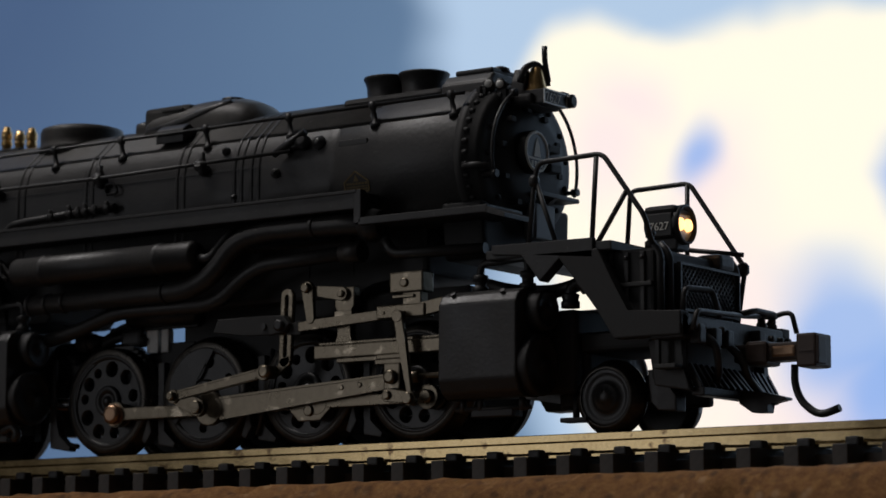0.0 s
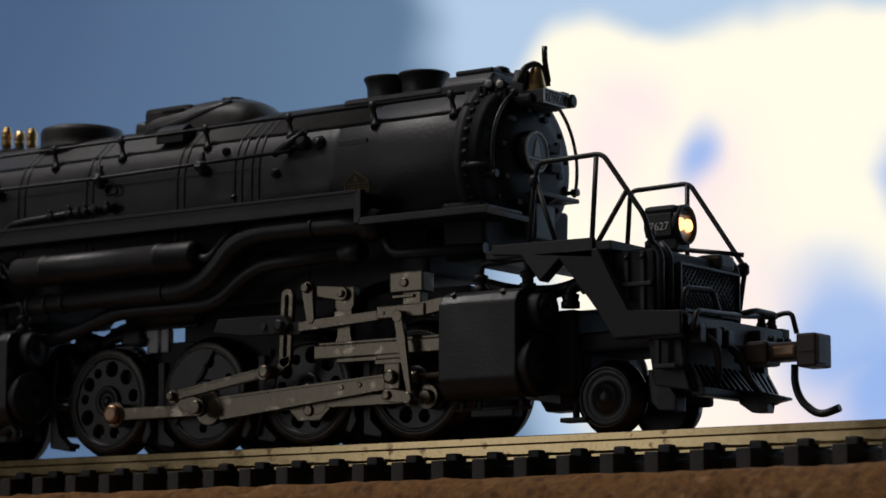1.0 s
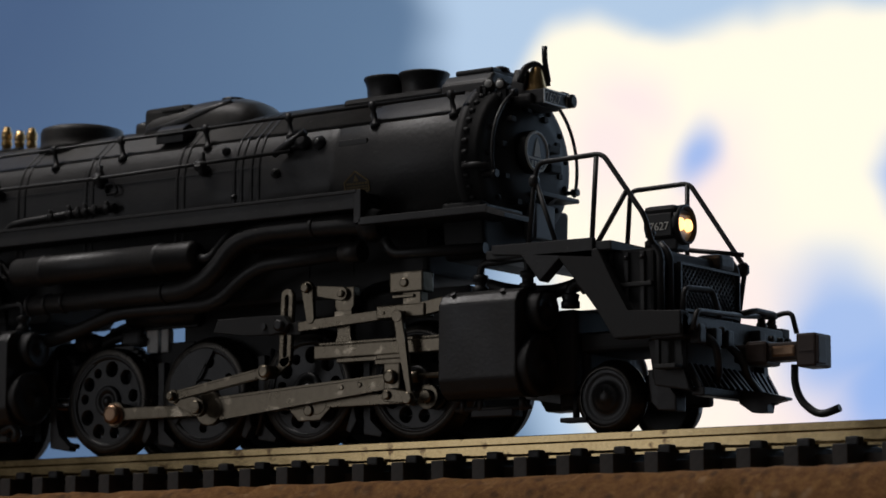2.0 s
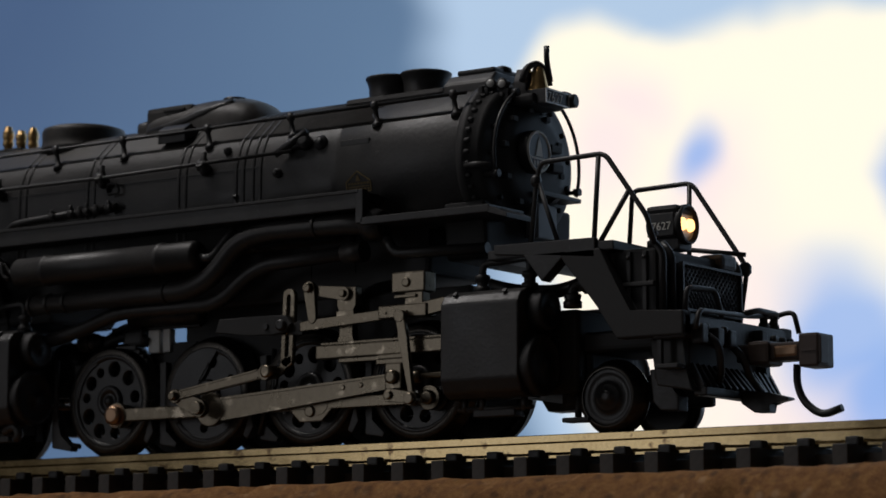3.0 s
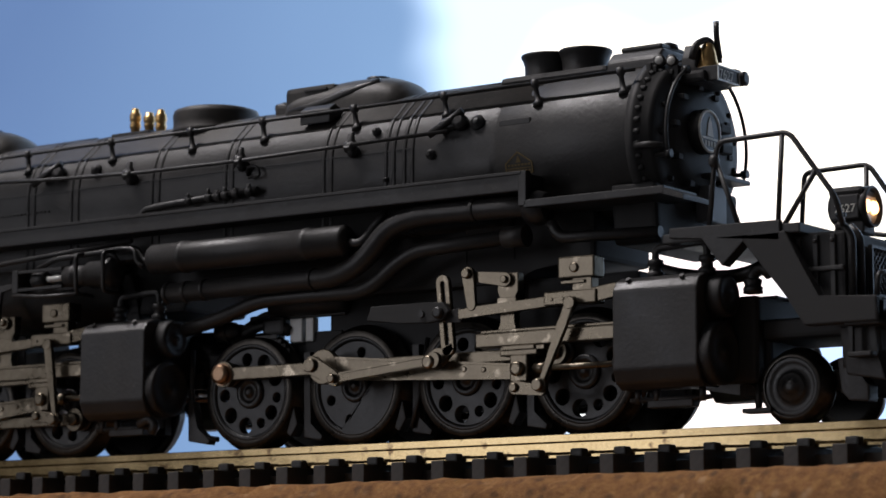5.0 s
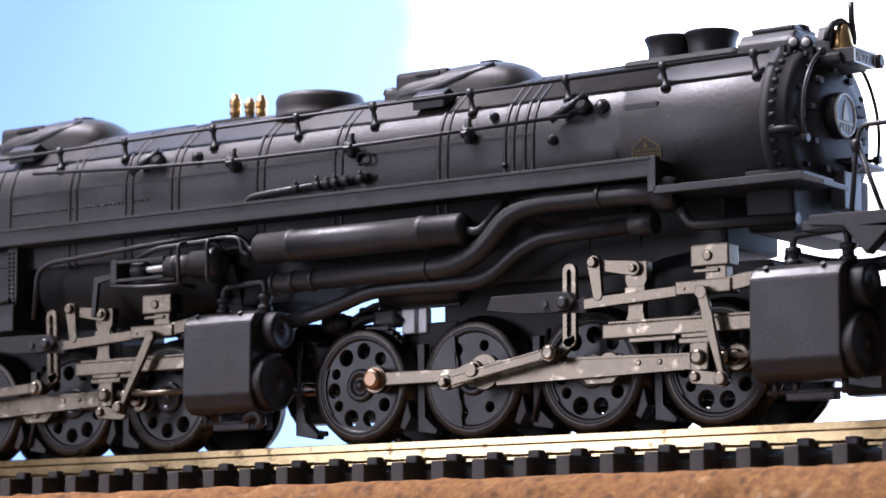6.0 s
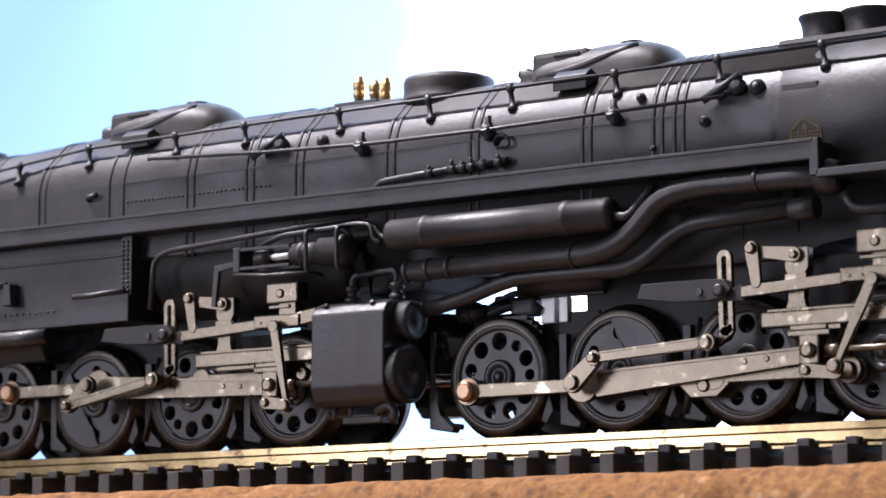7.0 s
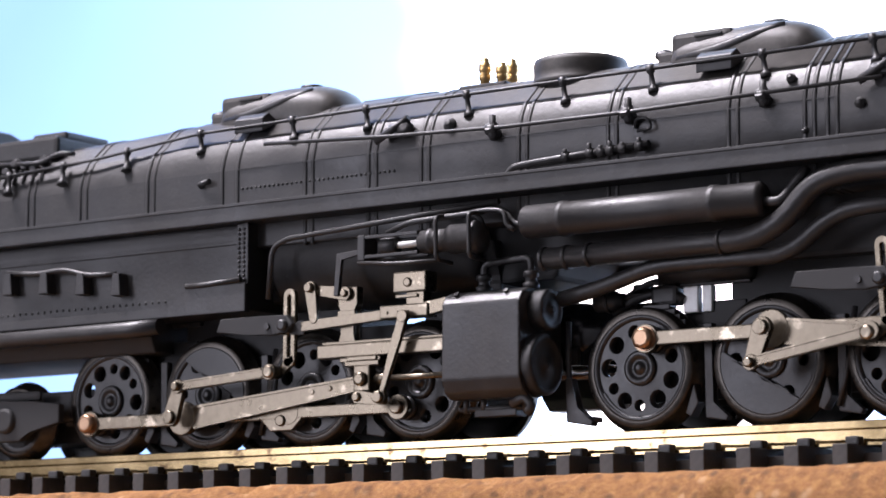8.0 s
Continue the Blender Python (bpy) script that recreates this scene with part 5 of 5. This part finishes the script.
    # feed pump on the drum
    fp = part("feed_pump", lathe(bm_new(), [(-57.9, 0.7), (-57.6, 1.0), (-56.9, 1.0), (-56.8, 1.12), (-56.4, 1.12), (-56.3, 1.0), (-54.8, 1.0), (-54.6, 1.25), (-52.4, 1.25), (-52.2, 1.42), (-51.7, 1.42), (-51.5, 1.2), (-51.3, 0.6)],
                                 (0, -9.1, 16.7), "x", 28), BLACK, loco, "small black feed pump with a frame")
    cage = bm_new()
    for y in (-9.9, -8.3):
        box(cage, -63.3, -57.6, y - 0.15, y + 0.15, 17.3, 17.6, 0.06)
        box(cage, -63.3, -57.6, y - 0.15, y + 0.15, 15.6, 15.9, 0.06)
    box(cage, -64.0, -63.2, -10.1, -8.1, 15.4, 17.7, 0.12)
    lathe(cage, [(-61.9, 0.7), (-61.8, 0.8), (-60.4, 0.8), (-60.3, 0.6)], (0, -9.1, 16.65), "x", 16)
    part("pump_cage", cage, BLACK, fp)
    part("pump_rod", rod(bm_new(), (-60.4, -9.1, 16.65), (-57.6, -9.1, 16.65), 0.3, 12), LENS_GREY, fp, "bright bare metal pump rod")
    for x in (-55.3, -51.9):
        part("pump_strap", pipe(bm_new(), [(x, -8.2, 14.8), (x, -10.5, 14.9), (x, -10.6, 18.5), (x, -8.4, 18.9)], 0.2, 8, 0.5), BLACK, fp)
    part("pump_rail", pipe(bm_new(), [(-64.0, -9.9, 15.3), (-60.0, -10.3, 14.9), (-55.3, -10.4, 14.8)], 0.18, 8, 0.8), BLACK, fp)
    part("pump_pipe", pipe(bm_new(), [(-61.5, -9.1, 17.8), (-59.0, -9.3, 18.5), (-52.5, -9.4, 18.7), (-51.6, -9.2, 18.2), (-51.6, -9.0, 17.4)], 0.26, 8, 0.8), BLACK, fp)
    part("pump_pipe", pipe(bm_new(), [(-75.0, -8.6, 13.0), (-74.6, -8.6, 17.6), (-73.0, -8.6, 18.3), (-62.0, -8.8, 18.9), (-50.0, -8.8, 19.6)], 0.26, 8, 1.6), BLACK, fp)
    part("pump_pipe", pipe(bm_new(), [(-57.0, -9.0, 18.6), (-51.0, -9.2, 18.9), (-49.2, -9.2, 18.7), (-49.0, -9.2, 17.4), (-48.3, -9.0, 17.0)], 0.22, 8, 0.7), BLACK, fp)
    part("pump_lever", prism(bm_new(), [(-67.7, 12.8), (-67.2, 12.8), (-66.9, 16.0), (-64.0, 16.4), (-64.0, 16.8), (-67.4, 16.5)], -8.6, -8.2, 0.06), BLACK, fp)
    # hinge between the two engine units
    hc = part("hinge_casting", lathe(bm_new(), [(-48.0 + 5.8 * u, 3.1 * math.sqrt(1.0 - (0.98 * u) ** 2)) for u in (0.0, 0.2, 0.4, 0.55, 0.7, 0.8, 0.88, 0.94, 0.98, 1.0)], (0, -0.6, 8.5), "x", 40), GLOSS, loco, "glossy black hinge casting between the engine units")
    part("hinge_tongue", prism(bm_new(), [(-48.2, 7.6), (-48.2, 6.2), (-46.0, 5.9), (-43.2, 5.9), (-43.2, 7.8)], -3.0, 2.4, 0.15), GLOSS, hc)
    part("hinge_lug", box(bm_new(), -46.9, -45.6, -3.5, -3.0, 5.9, 7.4, 0.08), BLACK, hc)
    part("steam_line", pipe(bm_new(), [(-48.6, -3.4, 5.0), (-45.8, -3.4, 4.9), (-42.0, -3.2, 4.9)], 0.2, 8), COPPER, hc, "thin coppery steam line")
    part("sand_pipe", pipe(bm_new(), [(-45.4, -5.2, 9.4), (-45.4, -5.3, 5.6), (-45.1, -5.3, 2.6), (-44.2, -5.3, 1.3), (-42.2, -5.3, 1.0)], 0.25, 10, 0.8), BLACK, loco)
    part("brake_block", prism(bm_new(), [(-45.2, 0.9), (-45.3, 4.6), (-44.7, 4.6), (-44.2, 2.0), (-42.6, 0.9), (-42.8, 0.5)], -6.0, -5.0, 0.12), BLACK, loco)
    part("drain_elbow", pipe(bm_new(), [(-48.9, -8.6, 2.4), (-47.6, -8.6, 3.0), (-46.9, -8.6, 2.2), (-47.4, -8.6, 1.6)], 0.42, 10, 0.6), BLACK, loco)
    vb = part("brake_cylinder", lathe(bm_new(), [(-43.4, 0.5), (-43.3, 0.85), (-41.4, 0.85), (-41.3, 0.7), (-40.6, 0.6)], (0, -4.0, 11.0), "x", 18), BLACK, loco)
    part("cylinder_flange", lathe(bm_new(), [(-42.2, 1.0), (-41.9, 1.0)], (0, -4.0, 11.0), "x", 12), BLACK, vb)
    part("cylinder_pipe", pipe(bm_new(), [(-40.8, -4.0, 11.1), (-39.4, -3.9, 11.5), (-38.2, -3.8, 11.2)], 0.3, 8, 0.6), BLACK, vb)
    rp = part("relay_valve", box(bm_new(), -38.0, -35.5, -4.3, -2.8, 10.3, 12.0, 0.35), BLACK, loco)
    part("valve_cap", lathe(bm_new(), [(11.9, 0.6), (12.3, 0.55), (12.45, 0.3)], (-37.0, -3.6, 0), "z", 14), BLACK, rp)
    part("receiver_drum", lathe(bm_new(), [(-37.4, 0.6), (-37.1, 1.1), (-28.8, 1.1), (-28.5, 0.6)], (0, -3.6, 13.1), "x", 22), BLACK, loco)
    # trailing truck and cab
    tt = part("trailing_truck", box(bm_new(), -124, -101.5, -5.2, -3.8, 3.4, 6.4, 0.4), DULL, loco)
    part("truck_frame", prism(bm_new(), [(-124, 3.0), (-111.5, 2.6), (-110, 1.6), (-106.6, 1.6), (-105.2, 2.6), (-101.4, 3.2), (-101.4, 5.0), (-105.4, 5.4), (-111.0, 5.6), (-124, 5.4)], -7.3, -6.5, 0.15), DULL, tt)
    part("journal_box", lathe(bm_new(), [(-7.7, 0.9), (-7.6, 1.2), (-6.6, 1.3)], (-108.3, 0, 3.6), "y", 20), DULL, tt)
    part("truck_spring", box(bm_new(), -112.5, -104.2, -7.0, -6.5, 5.5, 6.4, 0.3), DULL, tt)
    part("rear_frame", box(bm_new(), -124, -99.6, -2.4, 2.4, 1.6, 6.6, 0.3), DULL, tt)
    part("truck_beam", box(bm_new(), -124, -101.0, 3.8, 5.2, 3.4, 6.4, 0.4), DULL, tt)
    part("truck_link", box(bm_new(), -103.5, -99.0, -4.4, 4.4, 3.0, 5.0, 0.4), DULL, tt)
    for x in (-108.3, -119.0):
        for far_side in (False, True):
            small_wheel(loco, x, 3.6, far_side)
    cab = part("cab", box(bm_new(), -142, -121, -9.6, 9.6, 12.5, 32.4, 0.8), BLACK, loco, "black cab at the rear of the boiler")
    part("cab_roof", prism_x(bm_new(), [(-10, 32.4), (-9.2, 33.6), (-5, 34.8), (5, 34.8), (9.2, 33.6), (10, 32.4)], -143, -120.4, 0.2), BLACK, cab)


# ---------------------------------------------------------------- front platform, pilot, coupler
def front_end(loco):
    dk = part("front_deck", box(bm_new(), 7.2, 19.6, -9.0, 7.4, 14.6, 15.4, 0.12), BLACK, loco, "black front platform")
    part("deck_edge", prism(bm_new(), [(8.0, 15.0), (18.0, 14.0), (18.0, 15.7), (8.0, 15.8)], -9.3, -8.7, 0.1), BLACK, dk)
    for y0, y1 in ((-9.3, -7.9), (7.9, 9.3)):
        part("deck_bracket", prism(bm_new(), [(14.2, 14.8), (18.4, 14.8), (21.2, 9.3), (26.2, 9.2), (26.2, 7.2), (20.0, 7.2), (18.6, 9.4)], y0, y1, 0.15), DULL, dk)
        part("saddle_brace", prism(bm_new(), [(10.9, 14.8), (15.4, 14.8), (12.8, 12.4)], y0, y1, 0.1), BLACK, dk)
    pb = part("pump_casing", box(bm_new(), 18.2, 22.9, -7.8, 5.4, 8.8, 14.7, 0.3), DULL, loco, "black casing behind the front grille")
    for y in (-7.4, -5.9, 5.2):
        part("casing_pipe", pipe(bm_new(), [(23.3, y, 9.0), (23.3, y, 14.2), (22.4, y, 15.2)], 0.35, 10, 0.6), BLACK, pb)
    for x in (18.7, 20.2, 21.7):
        part("casing_rib", box(bm_new(), x, x + 0.45, -8.05, -7.75, 9.2, 14.4, 0.08), BLACK, pb)
        part("rib_bolt", lathe(bm_new(), [(0, 0.2), (0.16, 0.18), (0.2, 0.06)], (x + 0.22, -8.02, 13.9), (0, -1, 0), 8), BLACK, pb)
    part("casing_ledge", box(bm_new(), 18.3, 22.9, -8.2, -7.75, 11.5, 11.9, 0.1), BLACK, pb)
    part("casing_knob", lathe(bm_new(), [(0, 0.5), (0.5, 0.5), (0.6, 0.3), (1.0, 0.3), (1.1, 0.45), (1.4, 0.4)], (22.3, -7.2, 14.7), "z", 14), BLACK, pb)
    part("casing_dome", box(bm_new(), 21.2, 23.6, 2.0, 4.6, 13.8, 15.2, 0.4), BLACK, pb)
    # grille: crossing bars in a frame
    gr = part("grille", frame_x(23.95, -5.2, 4.8, 9.7, 13.7, 0.22, 0.4), BLACK, loco, "black lattice grille on the front")
    part("grille_back", box(bm_new(), 22.95, 23.45, -5.1, 4.7, 9.8, 13.6), DULL, gr)
    bm = bm_new()
    for i in range(-8, 24):
        for s in (1, -1):
            y0 = -5.0 + i * 0.62
            y1 = y0 + s * 3.6
            a, b = (y0, 9.9), (y1, 13.5)
            # clip to the frame
            ys = sorted((a[0], b[0]))
            if ys[1] < -5.0 or ys[0] > 4.6:
                continue
            t0, t1 = 0.0, 1.0
            for lim, sign in ((-5.0, 1), (4.6, -1)):
                d = (b[0] - a[0])
                tt = (lim - a[0]) / d
                if (a[0] - lim) * sign < 0:
                    t0 = max(t0, tt)
                if (b[0] - lim) * sign < 0:
                    t1 = min(t1, tt)
            if t1 - t0 < 0.04:
                continue
            p = (23.63, a[0] + (b[0] - a[0]) * t0, a[1] + (b[1] - a[1]) * t0)
            q = (23.63, a[0] + (b[0] - a[0]) * t1, a[1] + (b[1] - a[1]) * t1)
            rod(bm, p, q, 0.09, 5)
    part("lattice", bm, surface("grey_lattice", (0.03, 0.03, 0.032), (0.06, 0.06, 0.06), (0.3, 0.45)), gr)
    # headlight
    hl = part("headlight", lathe(bm_new(), [(18.6, 1.2), (18.9, 1.5), (21.4, 1.55), (21.6, 1.7), (22.1, 1.7), (22.2, 1.5), (21.65, 1.42)], (-0.3, -0.4, 17.5), "x", 36), BLACK, loco, "black twin-bulb headlight, lit")
    part("lamp_roof", box(bm_new(), 18.5, 21.6, -2.0, 1.2, 18.3, 19.1, 0.4), BLACK, hl)
    part("lamp_side", box(bm_new(), 18.7, 21.3, -2.1, -1.6, 16.4, 18.4, 0.12), BLACK, hl)
    part("lamp_foot", box(bm_new(), 18.9, 21.4, -1.4, 0.6, 15.3, 16.4, 0.15), BLACK, hl)
    digits("lamp_digits", "7627", hl, (19.15, -2.14, 16.95), 0.95, 0.0)
    for y in (-1.05, 0.25):
        part("bulb", lathe(bm_new(), [(21.75, 0.56), (22.0, 0.5), (22.12, 0.2)], (-0.3, y, 17.5), "x", 20), LAMP_GLOW, hl, "glowing warm bulb")
    part("reflector", lathe(bm_new(), [(21.68, 1.43), (21.74, 1.43)], (-0.3, -0.4, 17.5), "x", 30), LENS_GREY, hl)
    # handrails
    w = 0.22
    hr = part("front_handrail", pipe(bm_new(), [(11.3, -8.6, 15.4), (11.9, -8.6, 21.0), (12.3, -8.6, 22.55), (18.6, -8.6, 22.7), (22.5, -8.5, 17.2), (22.7, -7.6, 15.0)], w, 10, 0.7), BLACK, loco, "black bent wire handrail on the platform")
    part("rail_post", pipe(bm_new(), [(17.5, -8.6, 15.2), (18.0, -8.6, 22.5)], w, 10), BLACK, hr)
    part("rail_brace", pipe(bm_new(), [(12.0, -8.6, 21.1), (14.1, -8.6, 15.4)], w, 10), BLACK, hr)
    part("rail_brace", pipe(bm_new(), [(18.0, -8.6, 15.2), (20.9, -8.6, 19.4)], w, 10), BLACK, hr)
    part("rail_knob", lathe(bm_new(), [(0, 0.3), (0.3, 0.45), (0.7, 0.45), (1.0, 0.3)], (11.85, -8.6, 20.5), "z", 12), BLACK, hr)
    h2 = part("front_handrail", pipe(bm_new(), [(11.2, 7.2, 15.4), (11.7, 7.2, 22.25), (17.7, 7.2, 22.4), (23.1, 7.2, 14.5), (22.2, 7.2, 9.0)], w, 10, 0.7), BLACK, loco, "black bent wire handrail on the platform")
    part("rail_post", pipe(bm_new(), [(17.4, 7.2, 15.2), (17.5, 7.2, 22.3)], w, 10), BLACK, h2)
    part("rail_brace", pipe(bm_new(), [(18.6, 5.0, 16.2), (23.2, 6.8, 15.6)], w, 10), BLACK, h2)
    part("rail_knob", lathe(bm_new(), [(0, 0.3), (0.3, 0.55), (0.9, 0.55), (1.2, 0.3)], (22.9, 7.2, 13.8), "z", 12), BLACK, h2)
    # pilot beam
    bm = box(bm_new(), 23.2, 26.2, -9.0, 8.4, 7.0, 9.0, 0.15)
    pb = part("pilot_beam", bm, BLACK, loco, "black pilot beam with bolts")
    for y in (-8.0, -6.4, -3.4, 3.4, 5.0, 6.6, 8.0):
        part("beam_bolt", lathe(bm_new(), [(26.5, 0.3), (26.9, 0.28), (27.0, 0.1)], (0, y, 8.0), "x", 8), BLACK, pb)
    part("beam_grab", pipe(bm_new(), [(25.2, -7.2, 9.0), (25.4, -7.2, 11.2), (26.0, -3.6, 11.3), (26.4, -3.2, 9.0)], 0.25, 8, 0.6), BLACK, pb)
    part("beam_grab", pipe(bm_new(), [(26.0, 1.0, 9.8), (26.6, 2.6, 10.2), (26.4, 6.4, 10.2), (25.6, 6.6, 9.4)], 0.25, 8, 0.6), BLACK, pb)
    part("uncoupling_bar", pipe(bm_new(), [(26.8, -8.4, 7.6), (27.0, -8.0, 9.2), (25.9, 2.0, 9.7), (25.6, 5.35, 10.0), (25.7, 7.2, 10.1), (26.5, 7.2, 10.35), (27.5, 7.2, 10.4), (27.95, 7.2, 8.6)], 0.22, 8, 0.6), BLACK, pb)
    for y in (5.35, 7.2):
        part("bar_stand", lathe(bm_new(), [(8.9, 0.5), (9.4, 0.42), (9.5, 0.34), (9.9, 0.34), (10.0, 0.5), (10.4, 0.48), (10.5, 0.3)], (25.6, y, 0), "z", 12), BLACK, pb)
    for y in (-7.2, -4.6, -2.6, 2.8):
        part("beam_bracket", box(bm_new(), 26.1, 27.1, y - 0.5, y + 0.5, 6.6, 8.3 + 0.25 * math.sin(y * 3), 0.15), BLACK, pb)
    part("signal_hose", pipe(bm_new(), [(26.4, -5.6, 7.4), (27.4, -5.6, 6.6), (27.3, -5.0, 4.6), (26.6, -4.2, 3.8)], 0.34, 10, 0.9), BLACK, pb)
    part("signal_hose", pipe(bm_new(), [(26.4, -2.0, 7.0), (27.6, -1.8, 5.8), (27.8, -1.2, 4.2), (28.2, 0.2, 3.0)], 0.34, 10, 0.9), BLACK, pb)
    part("beam_step", box(bm_new(), 23.4, 25.4, -8.8, -7.6, 4.6, 5.0, 0.1), BLACK, pb)
    part("step_hanger", box(bm_new(), 23.4, 23.8, -8.6, -8.2, 4.9, 7.1, 0.05), BLACK, pb)
    # pilot: sloped slats and foot board
    for i in range(15):
        y = -6.4 + i * 0.92
        part("pilot_slat", prism(bm_new(), [(25.0, 5.0), (25.5, 5.2), (27.2 - abs(y) * 0.1, 3.3), (26.7 - abs(y) * 0.1, 2.9)], y - 0.16, y + 0.16), BLACK, pb)
    part("pilot_foot", box(bm_new(), 25.6, 26.8, -6.6, 6.0, 2.5, 3.2, 0.12), BLACK, pb)
    part("pilot_side", prism(bm_new(), [(22.0, 7.2), (25.2, 7.2), (25.2, 4.6), (26.0, 2.8), (22.6, 3.4)], -7.4, -6.6, 0.15), BLACK, pb)
    part("pilot_side", prism(bm_new(), [(22.6, 7.2), (25.4, 7.2), (25.6, 4.6), (26.0, 2.8), (23.6, 3.4)], 5.8, 6.6, 0.15), BLACK, pb)
    part("pilot_back", box(bm_new(), 21.5, 24.8, -6.0, 5.6, 4.0, 7.2, 0.3), DULL, pb)
    part("pilot_tip", prism(bm_new(), [(26.6, 2.2), (27.8, 1.4), (29.2, 1.35), (29.2, 2.1), (31.0, 2.35), (30.9, 2.55), (29.1, 3.0), (26.6, 3.3)], -0.6, 0.6, 0.1), BLACK, pb)
    # coupler
    cp = part("coupler", box(bm_new(), 26.4, 32.3, -1.0, 1.0, 5.5, 7.0, 0.2), COUPLER, loco, "brown-black plastic knuckle coupler")
    kn = part("knuckle", box(bm_new(), 32.3, 34.1, -1.3, 1.5, 4.85, 7.6, 0.2), COUPLER, cp)
    part("knuckle_jaw", box(bm_new(), 34.0, 34.3, -1.2, 0.2, 5.1, 7.4, 0.1), COUPLER, kn)
    part("knuckle_seam", box(bm_new(), 32.6, 33.9, -1.36, -1.2, 6.1, 6.22, 0.02), COUPLER, kn)
    part("shank_band", box(bm_new(), 29.9, 32.1, -1.12, 1.1, 5.75, 6.75, 0.25), COPPER, cp, "coppery shank spring")
    part("shank_collar", box(bm_new(), 27.6, 29.6, -1.3, 1.3, 5.2, 7.2, 0.3), COUPLER, cp)
    part("trip_pin", pipe(bm_new(), [(31.5, 0, 5.2), (31.45, 0, 3.6), (32.0, 0, 2.2), (33.6, 0, 0.9), (35.5, 0, 1.5)], 0.32, 12, 1.3), BLACK, cp, "curved black wire trip pin")
    # pilot truck
    for far_side in (False, True):
        small_wheel(loco, 16.9, 2.85, far_side)
    pt = part("pilot_truck", box(bm_new(), 11.5, 21.8, -3.9, -3.0, 2.4, 4.2, 0.3), DULL, loco)
    part("truck_side", box(bm_new(), 11.5, 21.8, 3.0, 3.9, 2.4, 4.2, 0.3), DULL, pt)
    part("truck_bolster", box(bm_new(), 11.0, 14.0, -3.6, 3.6, 2.2, 8.5, 0.4), DULL, pt)
    part("truck_axle", lathe(bm_new(), [(-4.2, 0.6), (4.2, 0.6)], (16.9, 0, 2.85), "y", 12), DULL, pt)
    part("truck_step", box(bm_new(), 12.6, 15.2, -6.0, -4.6, 0.9, 1.3, 0.1), BLACK, pt)
    part("truck_bracket", pipe(bm_new(), [(13.6, -5.0, 1.2), (13.4, -4.6, 3.0), (12.6, -3.6, 3.4)], 0.3, 8, 0.5), BLACK, pt)
    part("spring_box", prism(bm_new(), [(21.0, 4.9), (21.3, 2.2), (22.0, 1.5), (23.7, 1.4), (23.7, 2.7), (22.9, 3.4), (22.6, 4.9)], -5.8, -4.2, 0.15), BLACK, pt)
    # frame between cylinders and deck, with the fire-hose loop
    part("front_frame", prism_x(bm_new(), [(-5.0, 3.4), (-5.0, 10.5), (5.0, 10.5), (5.0, 3.4)], 6.0, 13.6, 0.5), DULL, loco, "matt black frame casting between the cylinders")
    part("neck_frame", prism_x(bm_new(), [(-4.0, 6.8), (-4.0, 8.6), (4.0, 8.6), (4.0, 6.8)], 13.0, 24.0, 0.5), DULL, loco)
    part("air_hose", pipe(bm_new(), [(3.5, -4.2, 13.4), (7.0, -4.8, 12.4), (12.0, -4.8, 12.0), (16.5, -4.4, 13.6)], 0.62, 10, 2.0), BLACK, loco)
    part("vent_hook", pipe(bm_new(), [(14.0, -6.4, 10.4), (14.0, -6.4, 12.0), (14.8, -6.4, 12.6), (15.6, -6.4, 11.8)], 0.5, 12, 0.6), BLACK, loco)
    part("hook_collar", lathe(bm_new(), [(10.4, 0.8), (10.9, 0.8), (11.0, 0.65), (11.3, 0.75), (11.5, 0.75), (11.6, 0.55)], (14.0, -6.4, 0), "z", 16), BLACK, loco)


# ---------------------------------------------------------------- put together
room()
table()
backdrop()
track()
cork_bed()
engine = tagged(new("steam_locomotive"), "black articulated model steam locomotive with grey rods, on the rails", "locomotive")
boiler(engine)
underside(engine)
front_end(engine)
engine_unit(engine, FRONT, "front")
engine_unit(engine, REAR, "rear")


def motions():
    walk(engine, [(t, pose(travel(t) * MM, 0, 0)) for t in TIMES])
    for ob, where in MOVES:
        walk(ob, [(t, where(t)) for t in TIMES])


motions()
